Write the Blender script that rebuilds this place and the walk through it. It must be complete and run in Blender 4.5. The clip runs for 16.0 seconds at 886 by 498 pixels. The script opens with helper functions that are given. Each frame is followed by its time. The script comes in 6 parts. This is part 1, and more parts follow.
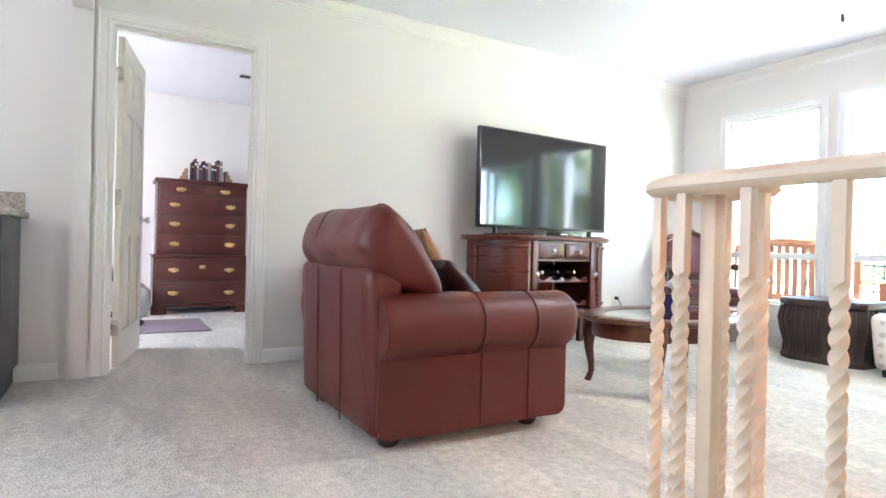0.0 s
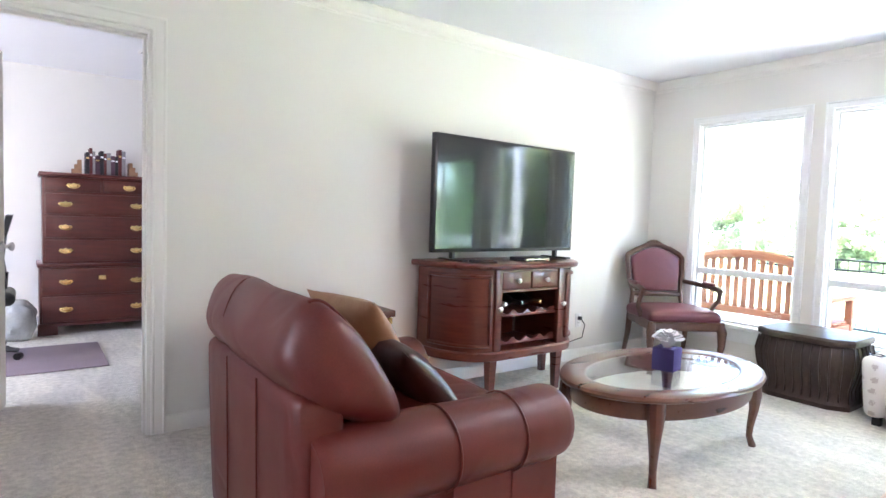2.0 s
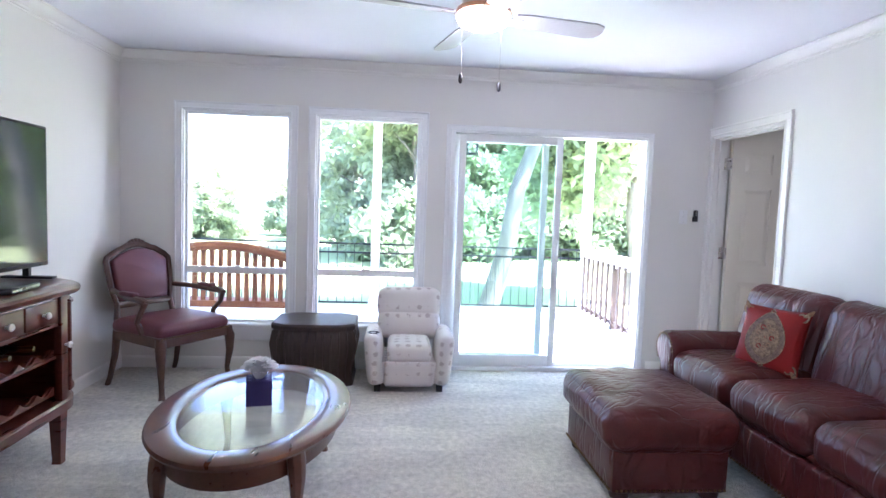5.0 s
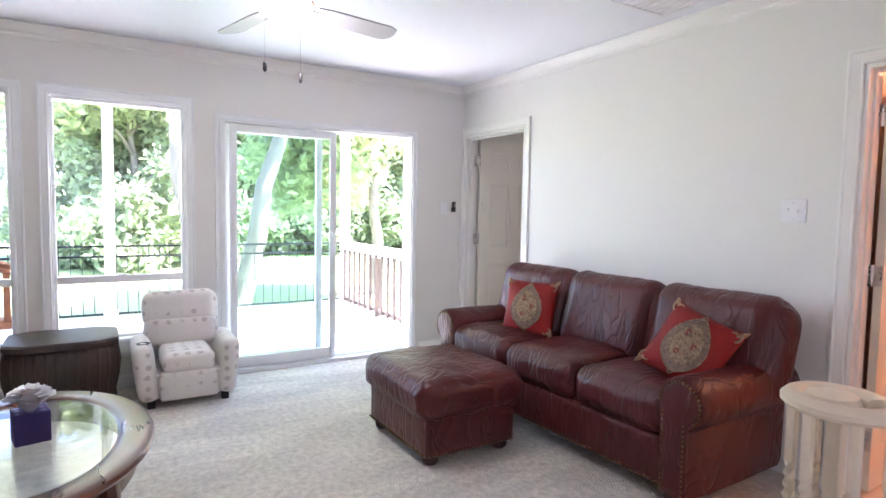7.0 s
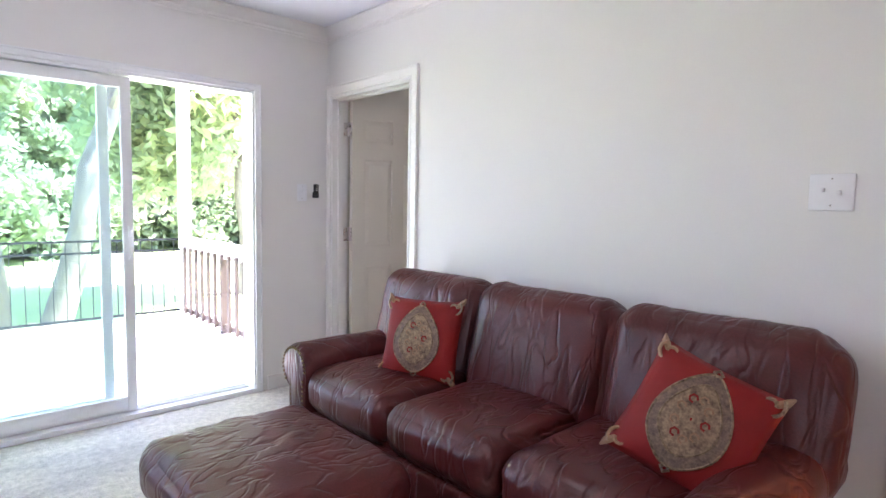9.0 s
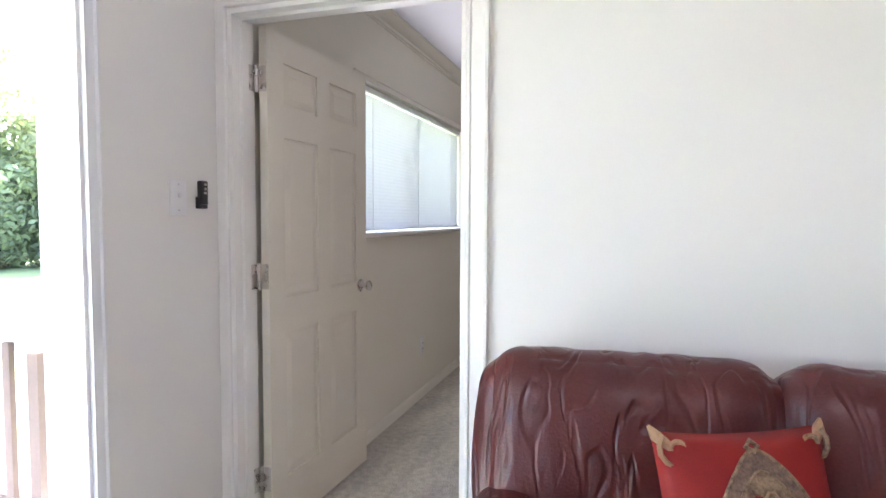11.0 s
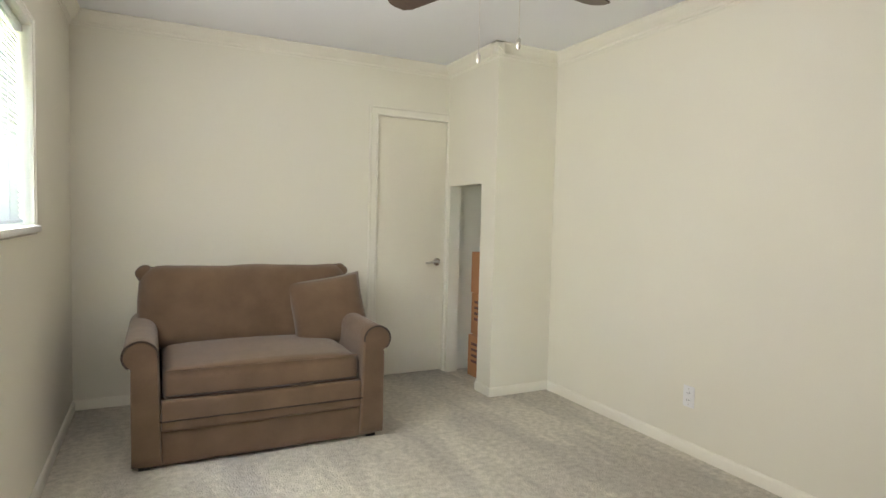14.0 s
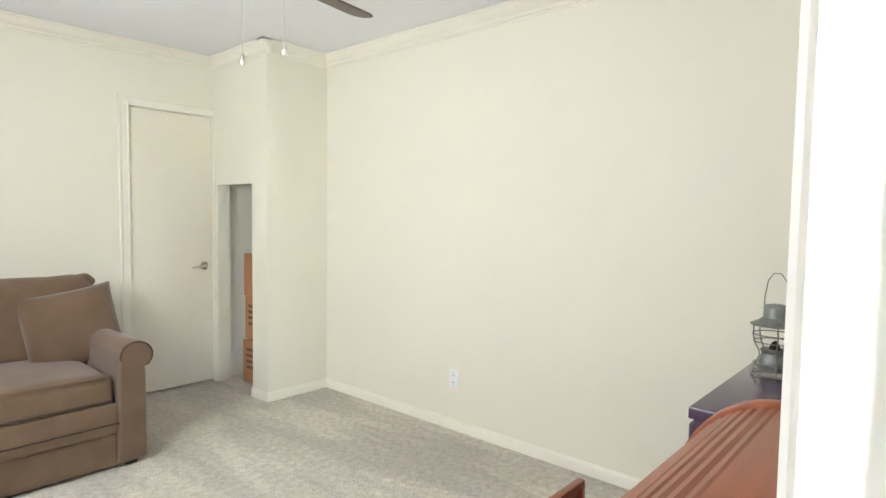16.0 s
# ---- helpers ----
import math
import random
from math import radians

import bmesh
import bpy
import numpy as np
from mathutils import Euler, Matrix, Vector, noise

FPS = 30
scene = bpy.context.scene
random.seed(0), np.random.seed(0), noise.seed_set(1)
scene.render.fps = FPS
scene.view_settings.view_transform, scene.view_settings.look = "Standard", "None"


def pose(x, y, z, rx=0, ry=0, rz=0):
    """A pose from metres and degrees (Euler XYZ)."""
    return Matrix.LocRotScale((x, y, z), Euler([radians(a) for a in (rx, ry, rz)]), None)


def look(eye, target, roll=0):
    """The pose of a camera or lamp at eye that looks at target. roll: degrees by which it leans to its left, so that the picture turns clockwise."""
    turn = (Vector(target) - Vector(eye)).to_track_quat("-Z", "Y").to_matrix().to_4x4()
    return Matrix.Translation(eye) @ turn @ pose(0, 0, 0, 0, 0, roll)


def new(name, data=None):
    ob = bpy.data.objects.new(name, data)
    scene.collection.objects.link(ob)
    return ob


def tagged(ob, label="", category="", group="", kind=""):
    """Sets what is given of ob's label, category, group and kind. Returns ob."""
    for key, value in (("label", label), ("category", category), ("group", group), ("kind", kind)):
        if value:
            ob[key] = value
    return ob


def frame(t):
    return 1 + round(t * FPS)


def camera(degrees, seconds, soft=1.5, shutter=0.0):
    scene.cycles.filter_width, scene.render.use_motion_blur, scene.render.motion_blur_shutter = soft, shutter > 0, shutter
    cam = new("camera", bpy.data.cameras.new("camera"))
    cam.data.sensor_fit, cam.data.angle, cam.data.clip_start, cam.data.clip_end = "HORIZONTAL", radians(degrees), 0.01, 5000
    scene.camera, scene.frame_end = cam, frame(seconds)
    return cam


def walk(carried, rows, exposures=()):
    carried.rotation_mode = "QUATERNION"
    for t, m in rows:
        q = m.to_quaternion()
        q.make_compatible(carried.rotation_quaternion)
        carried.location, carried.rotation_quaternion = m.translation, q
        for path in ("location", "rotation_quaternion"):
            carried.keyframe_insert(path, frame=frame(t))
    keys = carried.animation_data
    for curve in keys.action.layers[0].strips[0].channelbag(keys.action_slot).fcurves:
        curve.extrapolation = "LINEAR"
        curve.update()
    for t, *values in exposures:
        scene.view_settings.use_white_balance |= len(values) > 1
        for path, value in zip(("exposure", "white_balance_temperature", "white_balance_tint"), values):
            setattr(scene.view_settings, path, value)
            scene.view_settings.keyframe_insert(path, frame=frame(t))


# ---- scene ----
cam = camera(75.4, 16.0)
PATH = [
    (0, (0.652, 0.672, 0.777), (1.649, 2.406, 0.772), 1.4),
    (0.5, (0.746, 0.869, 0.928), (1.71, 2.621, 0.923), 1.6),
    (1, (0.853, 1.047, 1.054), (1.817, 2.799, 1.051), 1.6),
    (1.5, (0.891, 1.22, 1.107), (1.869, 2.965, 1.085), 1.7),
    (2, (0.925, 1.281, 1.168), (2.102, 2.895, 1.053), 1.9),
    (2.5, (0.967, 1.409, 1.266), (2.524, 2.657, 1.126), 2.5),
    (3, (0.936, 1.514, 1.373), (2.707, 2.424, 1.184), 3.1),
    (3.5, (0.896, 1.713, 1.293), (2.78, 2.368, 1.137), 2.4),
    (3.8, (0.881, 1.87, 1.266), (2.817, 2.351, 1.13), 1.9),
    (4, (0.974, 1.941, 1.265), (2.928, 2.344, 1.125), 2.2),
    (4.5, (1.006, 2.173, 1.285), (2.999, 2.272, 1.151), 2.1),
    (5, (0.999, 2.365, 1.326), (2.987, 2.195, 1.182), 2.0),
    (5.2, (0.981, 2.426, 1.307), (2.958, 2.16, 1.174), 2.0),
    (7.3, (1.055, 2.728, 1.3), (2.721, 1.632, 1.148), 0.9),
    (7.5, (1.135, 2.641, 1.305), (2.78, 1.516, 1.143), 0.8),
    (8, (1.312, 2.349, 1.34), (2.931, 1.188, 1.159), 0.3),
    (8.2, (1.47, 2.215, 1.343), (3.047, 1.0, 1.152), 0.8),
    (8.5, (1.626, 2.115, 1.287), (3.174, 0.859, 1.125), 1.1),
    (9, (2.055, 1.896, 1.272), (3.528, 0.554, 1.108), 1.1),
    (9.2, (2.244, 1.805, 1.279), (3.686, 0.428, 1.123), 1.7),
    (10.2, (3.32, 1.74, 1.275), (4.28, -0.01, 1.15), 1.5),
    (11.3, (4.461, 1.291, 1.252), (4.956, -0.643, 1.138), 1.2),
    (11.5, (4.588, 1.141, 1.269), (4.997, -0.813, 1.15), 2.3),
    (12, (4.815, 0.8, 1.244), (5.046, -1.184, 1.127), 1.8),
    (12.5, (4.964, 0.483, 1.229), (4.959, -1.514, 1.114), 1.6),
    (13, (5.023, 0.137, 1.236), (4.767, -1.843, 1.124), 1.5),
    (13.5, (5.069, -0.149, 1.247), (4.574, -2.084, 1.137), 1.4),
    (14, (5.103, -0.349, 1.244), (4.21, -2.135, 1.135), 1.4),
    (14.5, (5.071, -0.467, 1.252), (3.818, -2.022, 1.144), 1.3),
    (15, (5.096, -0.483, 1.263), (3.641, -1.85, 1.148), 1.2),
    (15.5, (5.093, -0.434, 1.26), (3.566, -1.721, 1.152), 0.9),
    (16, (5.127, -0.285, 1.292), (3.631, -1.607, 1.175), 0.8),
]
EXPOSURES = [(0, 4.74, 5750, 21), (2, 4.6, 5700, 22), (3.5, 4.15, 5480, 26), (5, 3.6, 5350, 31), (7.4, 3.7, 5850, 31), (9, 3.6, 5800, 32), (11.3, 3.76, 6000, 29), (12.5, 3.88, 6300, 26), (13.5, 4.2, 6550, 17), (15.5, 4.95, 6150, 16), (16, 4.97, 6100, 16)]
walk(cam, [(t, look(eye, target, roll)) for t, eye, target, roll in PATH], EXPOSURES)

# ---------------------------------------------------------------- world, sun, lights
world = bpy.data.worlds.new("sky")
scene.world = world
world.use_nodes = True
wn = world.node_tree.nodes
sky = wn.new("ShaderNodeTexSky")
sky.sky_type, sky.sun_disc = 'NISHITA', False
sky.sun_elevation, sky.sun_rotation = radians(59), radians(194)
wn["Background"].inputs["Strength"].default_value = 0.15
world.node_tree.links.new(sky.outputs[0], wn["Background"].inputs["Color"])


def lamp(name, kind, m, energy, color=(1, 1, 1), **kw):
    data = bpy.data.lights.new(name, kind)
    data.energy, data.color = energy, color
    if kind == 'AREA':
        data.shape = 'RECTANGLE'
        data.size, data.size_y = kw["size"]
    elif kind == 'SUN':
        data.angle = radians(kw.get("angle", 0.5))
    else:
        data.shadow_soft_size = kw.get("soft", 0.06)
    ob = new(name, data)
    ob.matrix_world = m
    return ob


lamp("sun", 'SUN', look((10 * math.sin(radians(194)), 10 * math.cos(radians(194)), 16.6), (0, 0, 0)), 5.0, (1, .95, .88))
DAY = (0.86, 0.95, 1.0)
lamp("daylight_bedroom_window", 'AREA', look((5.54, -2.24, 1.57), (2.5, -2.3, 1.55)), 1.55, (0.98, 0.98, 0.90), size=(1.9, 0.8))
lamp("daylight_behind_blind", 'AREA', look((5.74, -2.24, 1.57), (2.5, -2.24, 1.5)), 0.8, DAY, size=(1.9, 0.8))
lamp("fan_bulb", 'POINT', pose(3.66, 1.99, 2.03), 1.0, (1, .93, .82), soft=0.09)
lamp("bath_bulb", 'POINT', pose(1.75, -1.5, 2.28), 3.7, (1, .42, .17), soft=0.1)
YNK = 4.44
# added fill from the unseen kitchen side, set clear of the pane reflections
lamp("kitchen_side_fill", 'AREA', look((-1.7, YNK, 1.5), (-0.2, 0, 0.9)), 4.6, (1, .98, .95), size=(1.9, 1.3))
# added fill that brightens the office from its unseen west side
lamp("office_fill", 'AREA', look((-1.45, 6.3, 1.5), (3, 6.3, 1.0)), 1.35, (1, .95, .92), size=(1.5, 1.3))

# ---------------------------------------------------------------- materials


def mat(name, color, rough=0.5, metal=0.0, scale=6.0, var=0.12, fine=80.0, bump=0.1, dist=0.002, stretch=(1, 1, 1), color2=None,
        coat=0.0, spec=0.5, rvar=0.08, sheen=0.0):
    m = bpy.data.materials.new(name)
    m.use_nodes = True
    nt = m.node_tree
    n, link = nt.nodes, nt.links.new
    b = n["Principled BSDF"]
    b.inputs["Metallic"].default_value = metal
    b.inputs["Specular IOR Level"].default_value = spec
    b.inputs["Coat Weight"].default_value = coat
    b.inputs["Coat Roughness"].default_value = 0.12
    b.inputs["Sheen Weight"].default_value = sheen
    tc, mp = n.new("ShaderNodeTexCoord"), n.new("ShaderNodeMapping")
    mp.inputs["Scale"].default_value = stretch
    link(tc.outputs["Object"], mp.inputs["Vector"])
    big, small = n.new("ShaderNodeTexNoise"), n.new("ShaderNodeTexNoise")
    big.inputs["Scale"].default_value, big.inputs["Detail"].default_value = scale, 4
    small.inputs["Scale"].default_value, small.inputs["Detail"].default_value = fine, 3
    link(mp.outputs[0], big.inputs["Vector"])
    link(mp.outputs[0], small.inputs["Vector"])
    add = n.new("ShaderNodeMath")
    add.operation = 'MULTIPLY_ADD'
    add.inputs[1].default_value = 0.4
    link(small.outputs["Fac"], add.inputs[0])
    mul = n.new("ShaderNodeMath")
    mul.operation = 'MULTIPLY'
    mul.inputs[1].default_value = 0.6
    link(big.outputs["Fac"], mul.inputs[0])
    link(mul.outputs[0], add.inputs[2])
    ramp = n.new("ShaderNodeValToRGB")
    ramp.color_ramp.elements[0].position, ramp.color_ramp.elements[1].position = 0.32, 0.68
    lo = color2 if color2 else tuple(c * (1 - var) for c in color)
    hi = color if color2 else tuple(min(1, c * (1 + var)) for c in color)
    ramp.color_ramp.elements[0].color, ramp.color_ramp.elements[1].color = (*lo, 1), (*hi, 1)
    link(add.outputs[0], ramp.inputs[0])
    link(ramp.outputs[0], b.inputs["Base Color"])
    rr = n.new("ShaderNodeMapRange")
    rr.inputs["To Min"].default_value, rr.inputs["To Max"].default_value = max(0.02, rough - rvar), min(1, rough + rvar)
    link(big.outputs["Fac"], rr.inputs["Value"])
    link(rr.outputs[0], b.inputs["Roughness"])
    bp = n.new("ShaderNodeBump")
    bp.inputs["Strength"].default_value, bp.inputs["Distance"].default_value = bump, dist
    link(small.outputs["Fac"], bp.inputs["Height"])
    link(bp.outputs[0], b.inputs["Normal"])
    return m


def glow(name, color, strength):
    m = bpy.data.materials.new(name)
    m.use_nodes = True
    b = m.node_tree.nodes["Principled BSDF"]
    b.inputs["Base Color"].default_value = (*color, 1)
    b.inputs["Emission Color"].default_value = (*color, 1)
    b.inputs["Emission Strength"].default_value = strength
    return m


def glass(name, tint=(1, 1, 1)):
    """Clear pane: tinted see-through, with a gloss that grows towards grazing angles alike on both faces."""
    m = bpy.data.materials.new(name)
    m.use_nodes = True
    nt = m.node_tree
    n, link = nt.nodes, nt.links.new
    n.remove(n["Principled BSDF"])
    tr, gl, mx, lw = (n.new(k) for k in ("ShaderNodeBsdfTransparent", "ShaderNodeBsdfGlossy", "ShaderNodeMixShader", "ShaderNodeLayerWeight"))
    pw, ma = n.new("ShaderNodeMath"), n.new("ShaderNodeMath")
    tr.inputs["Color"].default_value = (*tint, 1)
    gl.inputs["Roughness"].default_value = 0.01
    lw.inputs["Blend"].default_value = 0.5
    pw.operation, pw.inputs[1].default_value = 'POWER', 5
    ma.operation, ma.inputs[1].default_value, ma.inputs[2].default_value = 'MULTIPLY_ADD', 0.95, 0.045
    link(lw.outputs["Facing"], pw.inputs[0])
    link(pw.outputs[0], ma.inputs[0])
    link(ma.outputs[0], mx.inputs[0])
    link(tr.outputs[0], mx.inputs[1])
    link(gl.outputs[0], mx.inputs[2])
    link(mx.outputs[0], n["Material Output"].inputs["Surface"])
    return m


def fabric_motif(name, base, spot, scale):
    """Cloth with a woven grain and scattered round motifs."""
    m = mat(name, base, 0.85, scale=4, var=0.05, fine=500, bump=0.3)
    nt = m.node_tree
    n, link = nt.nodes, nt.links.new
    b = n["Principled BSDF"]
    old = b.inputs["Base Color"].links[0].from_socket
    tc, vo, ns = n.new("ShaderNodeTexCoord"), n.new("ShaderNodeTexVoronoi"), n.new("ShaderNodeTexNoise")
    vo.inputs["Scale"].default_value, vo.inputs["Randomness"].default_value = scale, 0.2
    ns.inputs["Scale"].default_value = scale * 9
    link(tc.outputs["Object"], vo.inputs["Vector"])
    link(tc.outputs["Object"], ns.inputs["Vector"])
    ad, lt, mx = n.new("ShaderNodeMath"), n.new("ShaderNodeMath"), n.new("ShaderNodeMix")
    ad.operation, ad.inputs[1].default_value = 'MULTIPLY_ADD', 0.5
    lt.operation, lt.inputs[1].default_value = 'LESS_THAN', 0.50
    link(ns.outputs["Fac"], ad.inputs[0])
    link(vo.outputs["Distance"], ad.inputs[2])
    link(ad.outputs[0], lt.inputs[0])
    mx.data_type = 'RGBA'
    link(lt.outputs[0], mx.inputs["Factor"])
    link(old, mx.inputs["A"])
    mx.inputs["B"].default_value = (*spot, 1)
    link(mx.outputs["Result"], b.inputs["Base Color"])
    return m


WALL = mat("wall_paint", (0.80, 0.785, 0.745), 0.7, scale=1.2, var=0.02, fine=160, bump=0.06, spec=0.3)
CEIL = mat("ceiling_paint", (0.86, 0.87, 0.90), 0.8, scale=1.5, var=0.02, fine=90, bump=0.12, spec=0.2)
TRIM = mat("trim_gloss_paint", (0.84, 0.825, 0.785), 0.35, scale=3, var=0.02, fine=60, bump=0.03)
TRIMW = mat("window_white_vinyl", (0.84, 0.85, 0.85), 0.35, scale=3, var=0.02, fine=60, bump=0.02)
DOOR = mat("door_cream_paint", (0.79, 0.75, 0.635), 0.4, scale=3, var=0.025, fine=70, bump=0.04)
BEDTRIM = mat("bedroom_cream_trim", (0.83, 0.80, 0.70), 0.4, scale=3, var=0.02, fine=60, bump=0.03)
BEDWALL = mat("bedroom_cream_paint", (0.80, 0.77, 0.665), 0.7, scale=1.2, var=0.02, fine=160, bump=0.06, spec=0.3)


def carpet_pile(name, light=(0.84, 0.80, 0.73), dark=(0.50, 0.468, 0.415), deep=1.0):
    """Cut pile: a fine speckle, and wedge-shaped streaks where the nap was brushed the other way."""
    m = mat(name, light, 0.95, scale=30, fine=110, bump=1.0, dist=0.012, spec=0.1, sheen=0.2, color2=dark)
    n, link = m.node_tree.nodes, m.node_tree.links.new
    b = n["Principled BSDF"]
    old = b.inputs["Base Color"].links[0].from_socket
    tc = n.new("ShaderNodeTexCoord")
    for turn, stretch, scale, lo in ((24, (2.6, 0.7, 1), 1.5, 0.95), (-58, (2.8, 0.9, 1), 1.2, 0.955)):
        mp, ns, rp, mx = n.new("ShaderNodeMapping"), n.new("ShaderNodeTexNoise"), n.new("ShaderNodeValToRGB"), n.new("ShaderNodeMix")
        lo = 1 - (1 - lo) * deep
        mp.inputs["Rotation"].default_value[2] = radians(turn)
        mp.inputs["Scale"].default_value = stretch
        ns.inputs["Scale"].default_value, ns.inputs["Detail"].default_value = scale, 3
        ns.inputs["Distortion"].default_value = 0.6
        rp.color_ramp.elements[0].position, rp.color_ramp.elements[1].position = 0.46, 0.55
        rp.color_ramp.elements[0].color, rp.color_ramp.elements[1].color = (lo, lo, lo, 1), (1.06, 1.06, 1.05, 1)
        mx.data_type, mx.blend_type = 'RGBA', 'MULTIPLY'
        mx.inputs["Factor"].default_value = 1
        link(tc.outputs["Object"], mp.inputs["Vector"])
        link(mp.outputs[0], ns.inputs["Vector"])
        link(ns.outputs["Fac"], rp.inputs[0])
        link(old, mx.inputs["A"])
        link(rp.outputs[0], mx.inputs["B"])
        old = mx.outputs["Result"]
    link(old, b.inputs["Base Color"])
    return m


def creased(m, scale, stretch, depth):
    """Adds sharp folds to a leather: ridges where a warped noise crosses its middle."""
    n, link = m.node_tree.nodes, m.node_tree.links.new
    b = n["Principled BSDF"]
    grain = b.inputs["Normal"].links[0].from_socket
    tc, mp, ns = n.new("ShaderNodeTexCoord"), n.new("ShaderNodeMapping"), n.new("ShaderNodeTexNoise")
    mp.inputs["Scale"].default_value = stretch
    ns.inputs["Scale"].default_value, ns.inputs["Detail"].default_value, ns.inputs["Distortion"].default_value = scale, 1.5, 0.8
    sub, ab, rg, bp = n.new("ShaderNodeMath"), n.new("ShaderNodeMath"), n.new("ShaderNodeMapRange"), n.new("ShaderNodeBump")
    sub.operation, sub.inputs[1].default_value = 'SUBTRACT', 0.5
    ab.operation = 'ABSOLUTE'
    rg.interpolation_type = 'SMOOTHSTEP'
    rg.inputs["From Max"].default_value = 0.085
    bp.inputs["Strength"].default_value, bp.inputs["Distance"].default_value = 0.75, depth
    link(tc.outputs["Object"], mp.inputs["Vector"])
    link(mp.outputs[0], ns.inputs["Vector"])
    link(ns.outputs["Fac"], sub.inputs[0])
    link(sub.outputs[0], ab.inputs[0])
    link(ab.outputs[0], rg.inputs["Value"])
    link(rg.outputs[0], bp.inputs["Height"])
    link(grain, bp.inputs["Normal"])
    link(bp.outputs[0], b.inputs["Normal"])
    return m


CARPET = carpet_pile("carpet_cut_pile")
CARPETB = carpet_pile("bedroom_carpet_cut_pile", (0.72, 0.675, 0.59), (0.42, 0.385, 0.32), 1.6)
LEATHER = mat("burgundy_leather", (0.125, 0.022, 0.017), 0.40, scale=3.5, var=0.18, fine=240, bump=0.22, dist=0.0012, color2=(0.085, 0.014, 0.012), spec=0.4)
creased(LEATHER, 2.4, (1, 1, 1), 0.002)
LEATHER2 = mat("oxblood_leather_worn", (0.108, 0.022, 0.020), 0.34, scale=6, fine=150, bump=0.35, dist=0.002, color2=(0.062, 0.013, 0.013), spec=0.36)
creased(LEATHER2, 8.0, (1.6, 0.8, 0.5), 0.0042)
SEATRED = mat("wine_red_vinyl", (0.13, 0.03, 0.04), 0.42, scale=6, var=0.12, fine=200, bump=0.12)
CHERRY = mat("dark_cherry_wood", (0.150, 0.036, 0.022), 0.30, scale=5, fine=50, bump=0.08, stretch=(1, 1, 9), color2=(0.075, 0.017, 0.011), coat=0.35)
CHERRYH = mat("dark_cherry_wood_long_grain", (0.150, 0.036, 0.022), 0.30, scale=5, fine=50, bump=0.08, stretch=(1, 8, 8), color2=(0.075, 0.017, 0.011), coat=0.35)
MAHOG = mat("mahogany_wood", (0.115, 0.022, 0.014), 0.33, scale=5, fine=45, bump=0.07, stretch=(1, 8, 8), color2=(0.06, 0.012, 0.009), coat=0.3)
WALNUT = mat("warm_walnut_wood", (0.125, 0.038, 0.017), 0.3, scale=5, fine=70, bump=0.05, stretch=(1, 6, 6), color2=(0.075, 0.022, 0.011), coat=0.35)
CARVED = mat("carved_brown_wood", (0.12, 0.055, 0.035), 0.42, scale=9, fine=70, bump=0.15, color2=(0.06, 0.025, 0.017), coat=0.15)
DESKWOOD = mat("orange_stained_wood", (0.34, 0.105, 0.042), 0.38, scale=4, fine=50, bump=0.06, stretch=(1, 9, 9), color2=(0.24, 0.065, 0.027), coat=0.2)
PURPLE = mat("dark_purple_lacquer", (0.075, 0.045, 0.085), 0.22, scale=4, var=0.1, fine=70, bump=0.03, coat=0.4)
RATTAN = mat("dark_woven_rattan", (0.06, 0.036, 0.026), 0.45, scale=14, fine=110, bump=0.6, dist=0.004, stretch=(1, 1, 0.3), color2=(0.025, 0.015, 0.012))
BENCH = mat("oiled_teak", (0.25, 0.085, 0.038), 0.6, scale=6, fine=60, bump=0.1, color2=(0.18, 0.058, 0.027))
TAUPE = mat("taupe_tweed", (0.185, 0.118, 0.072), 0.9, scale=7, fine=420, bump=0.55, dist=0.002, color2=(0.115, 0.072, 0.044), sheen=0.25, spec=0.15)
PIPING = mat("dark_brown_piping", (0.045, 0.028, 0.02), 0.8, fine=300, bump=0.3)
DARKCUSH = mat("dark_brown_leather", (0.055, 0.018, 0.016), 0.38, scale=8, fine=160, bump=0.3, color2=(0.03, 0.011, 0.011))
TAN = mat("tan_damask", (0.40, 0.25, 0.14), 0.55, scale=14, fine=260, bump=0.25, color2=(0.28, 0.15, 0.075))
REDSILK = mat("red_brocade", (0.30, 0.016, 0.012), 0.6, scale=9, fine=380, bump=0.4, color2=(0.20, 0.010, 0.009), spec=0.3)
GOLDTH = mat("gold_embroidery", (0.42, 0.30, 0.17), 0.5, metal=0.2, scale=48, fine=120, bump=0.9, color2=(0.07, 0.035, 0.025))
SILVERTH = mat("grey_brown_embroidery", (0.30, 0.20, 0.13), 0.5, metal=0.2, scale=60, fine=160, bump=0.9, color2=(0.08, 0.05, 0.045))
MOTIF = fabric_motif("cream_dotted_fabric", (0.72, 0.68, 0.64), (0.50, 0.44, 0.41), 15)
BLACKP = mat("black_plastic", (0.012, 0.012, 0.014), 0.3, scale=8, var=0.2, fine=120, bump=0.05)
SCREEN = mat("tv_glass", (0.006, 0.007, 0.008), 0.06, scale=2, var=0.1, fine=4, bump=0.0, spec=0.7, rvar=0.02, coat=0.35)
BRASS = mat("polished_brass", (0.80, 0.58, 0.26), 0.25, metal=1, scale=20, var=0.1, fine=120, bump=0.06)
COPPER = mat("brushed_copper", (0.55, 0.30, 0.18), 0.3, metal=1, scale=20, var=0.1, fine=120, bump=0.05)
ANTIQ = mat("antique_brass", (0.22, 0.14, 0.07), 0.4, metal=0.9, scale=30, var=0.2, fine=100)
CHROME = mat("satin_nickel", (0.62, 0.59, 0.55), 0.28, metal=1, scale=20, var=0.08, fine=140, bump=0.04)
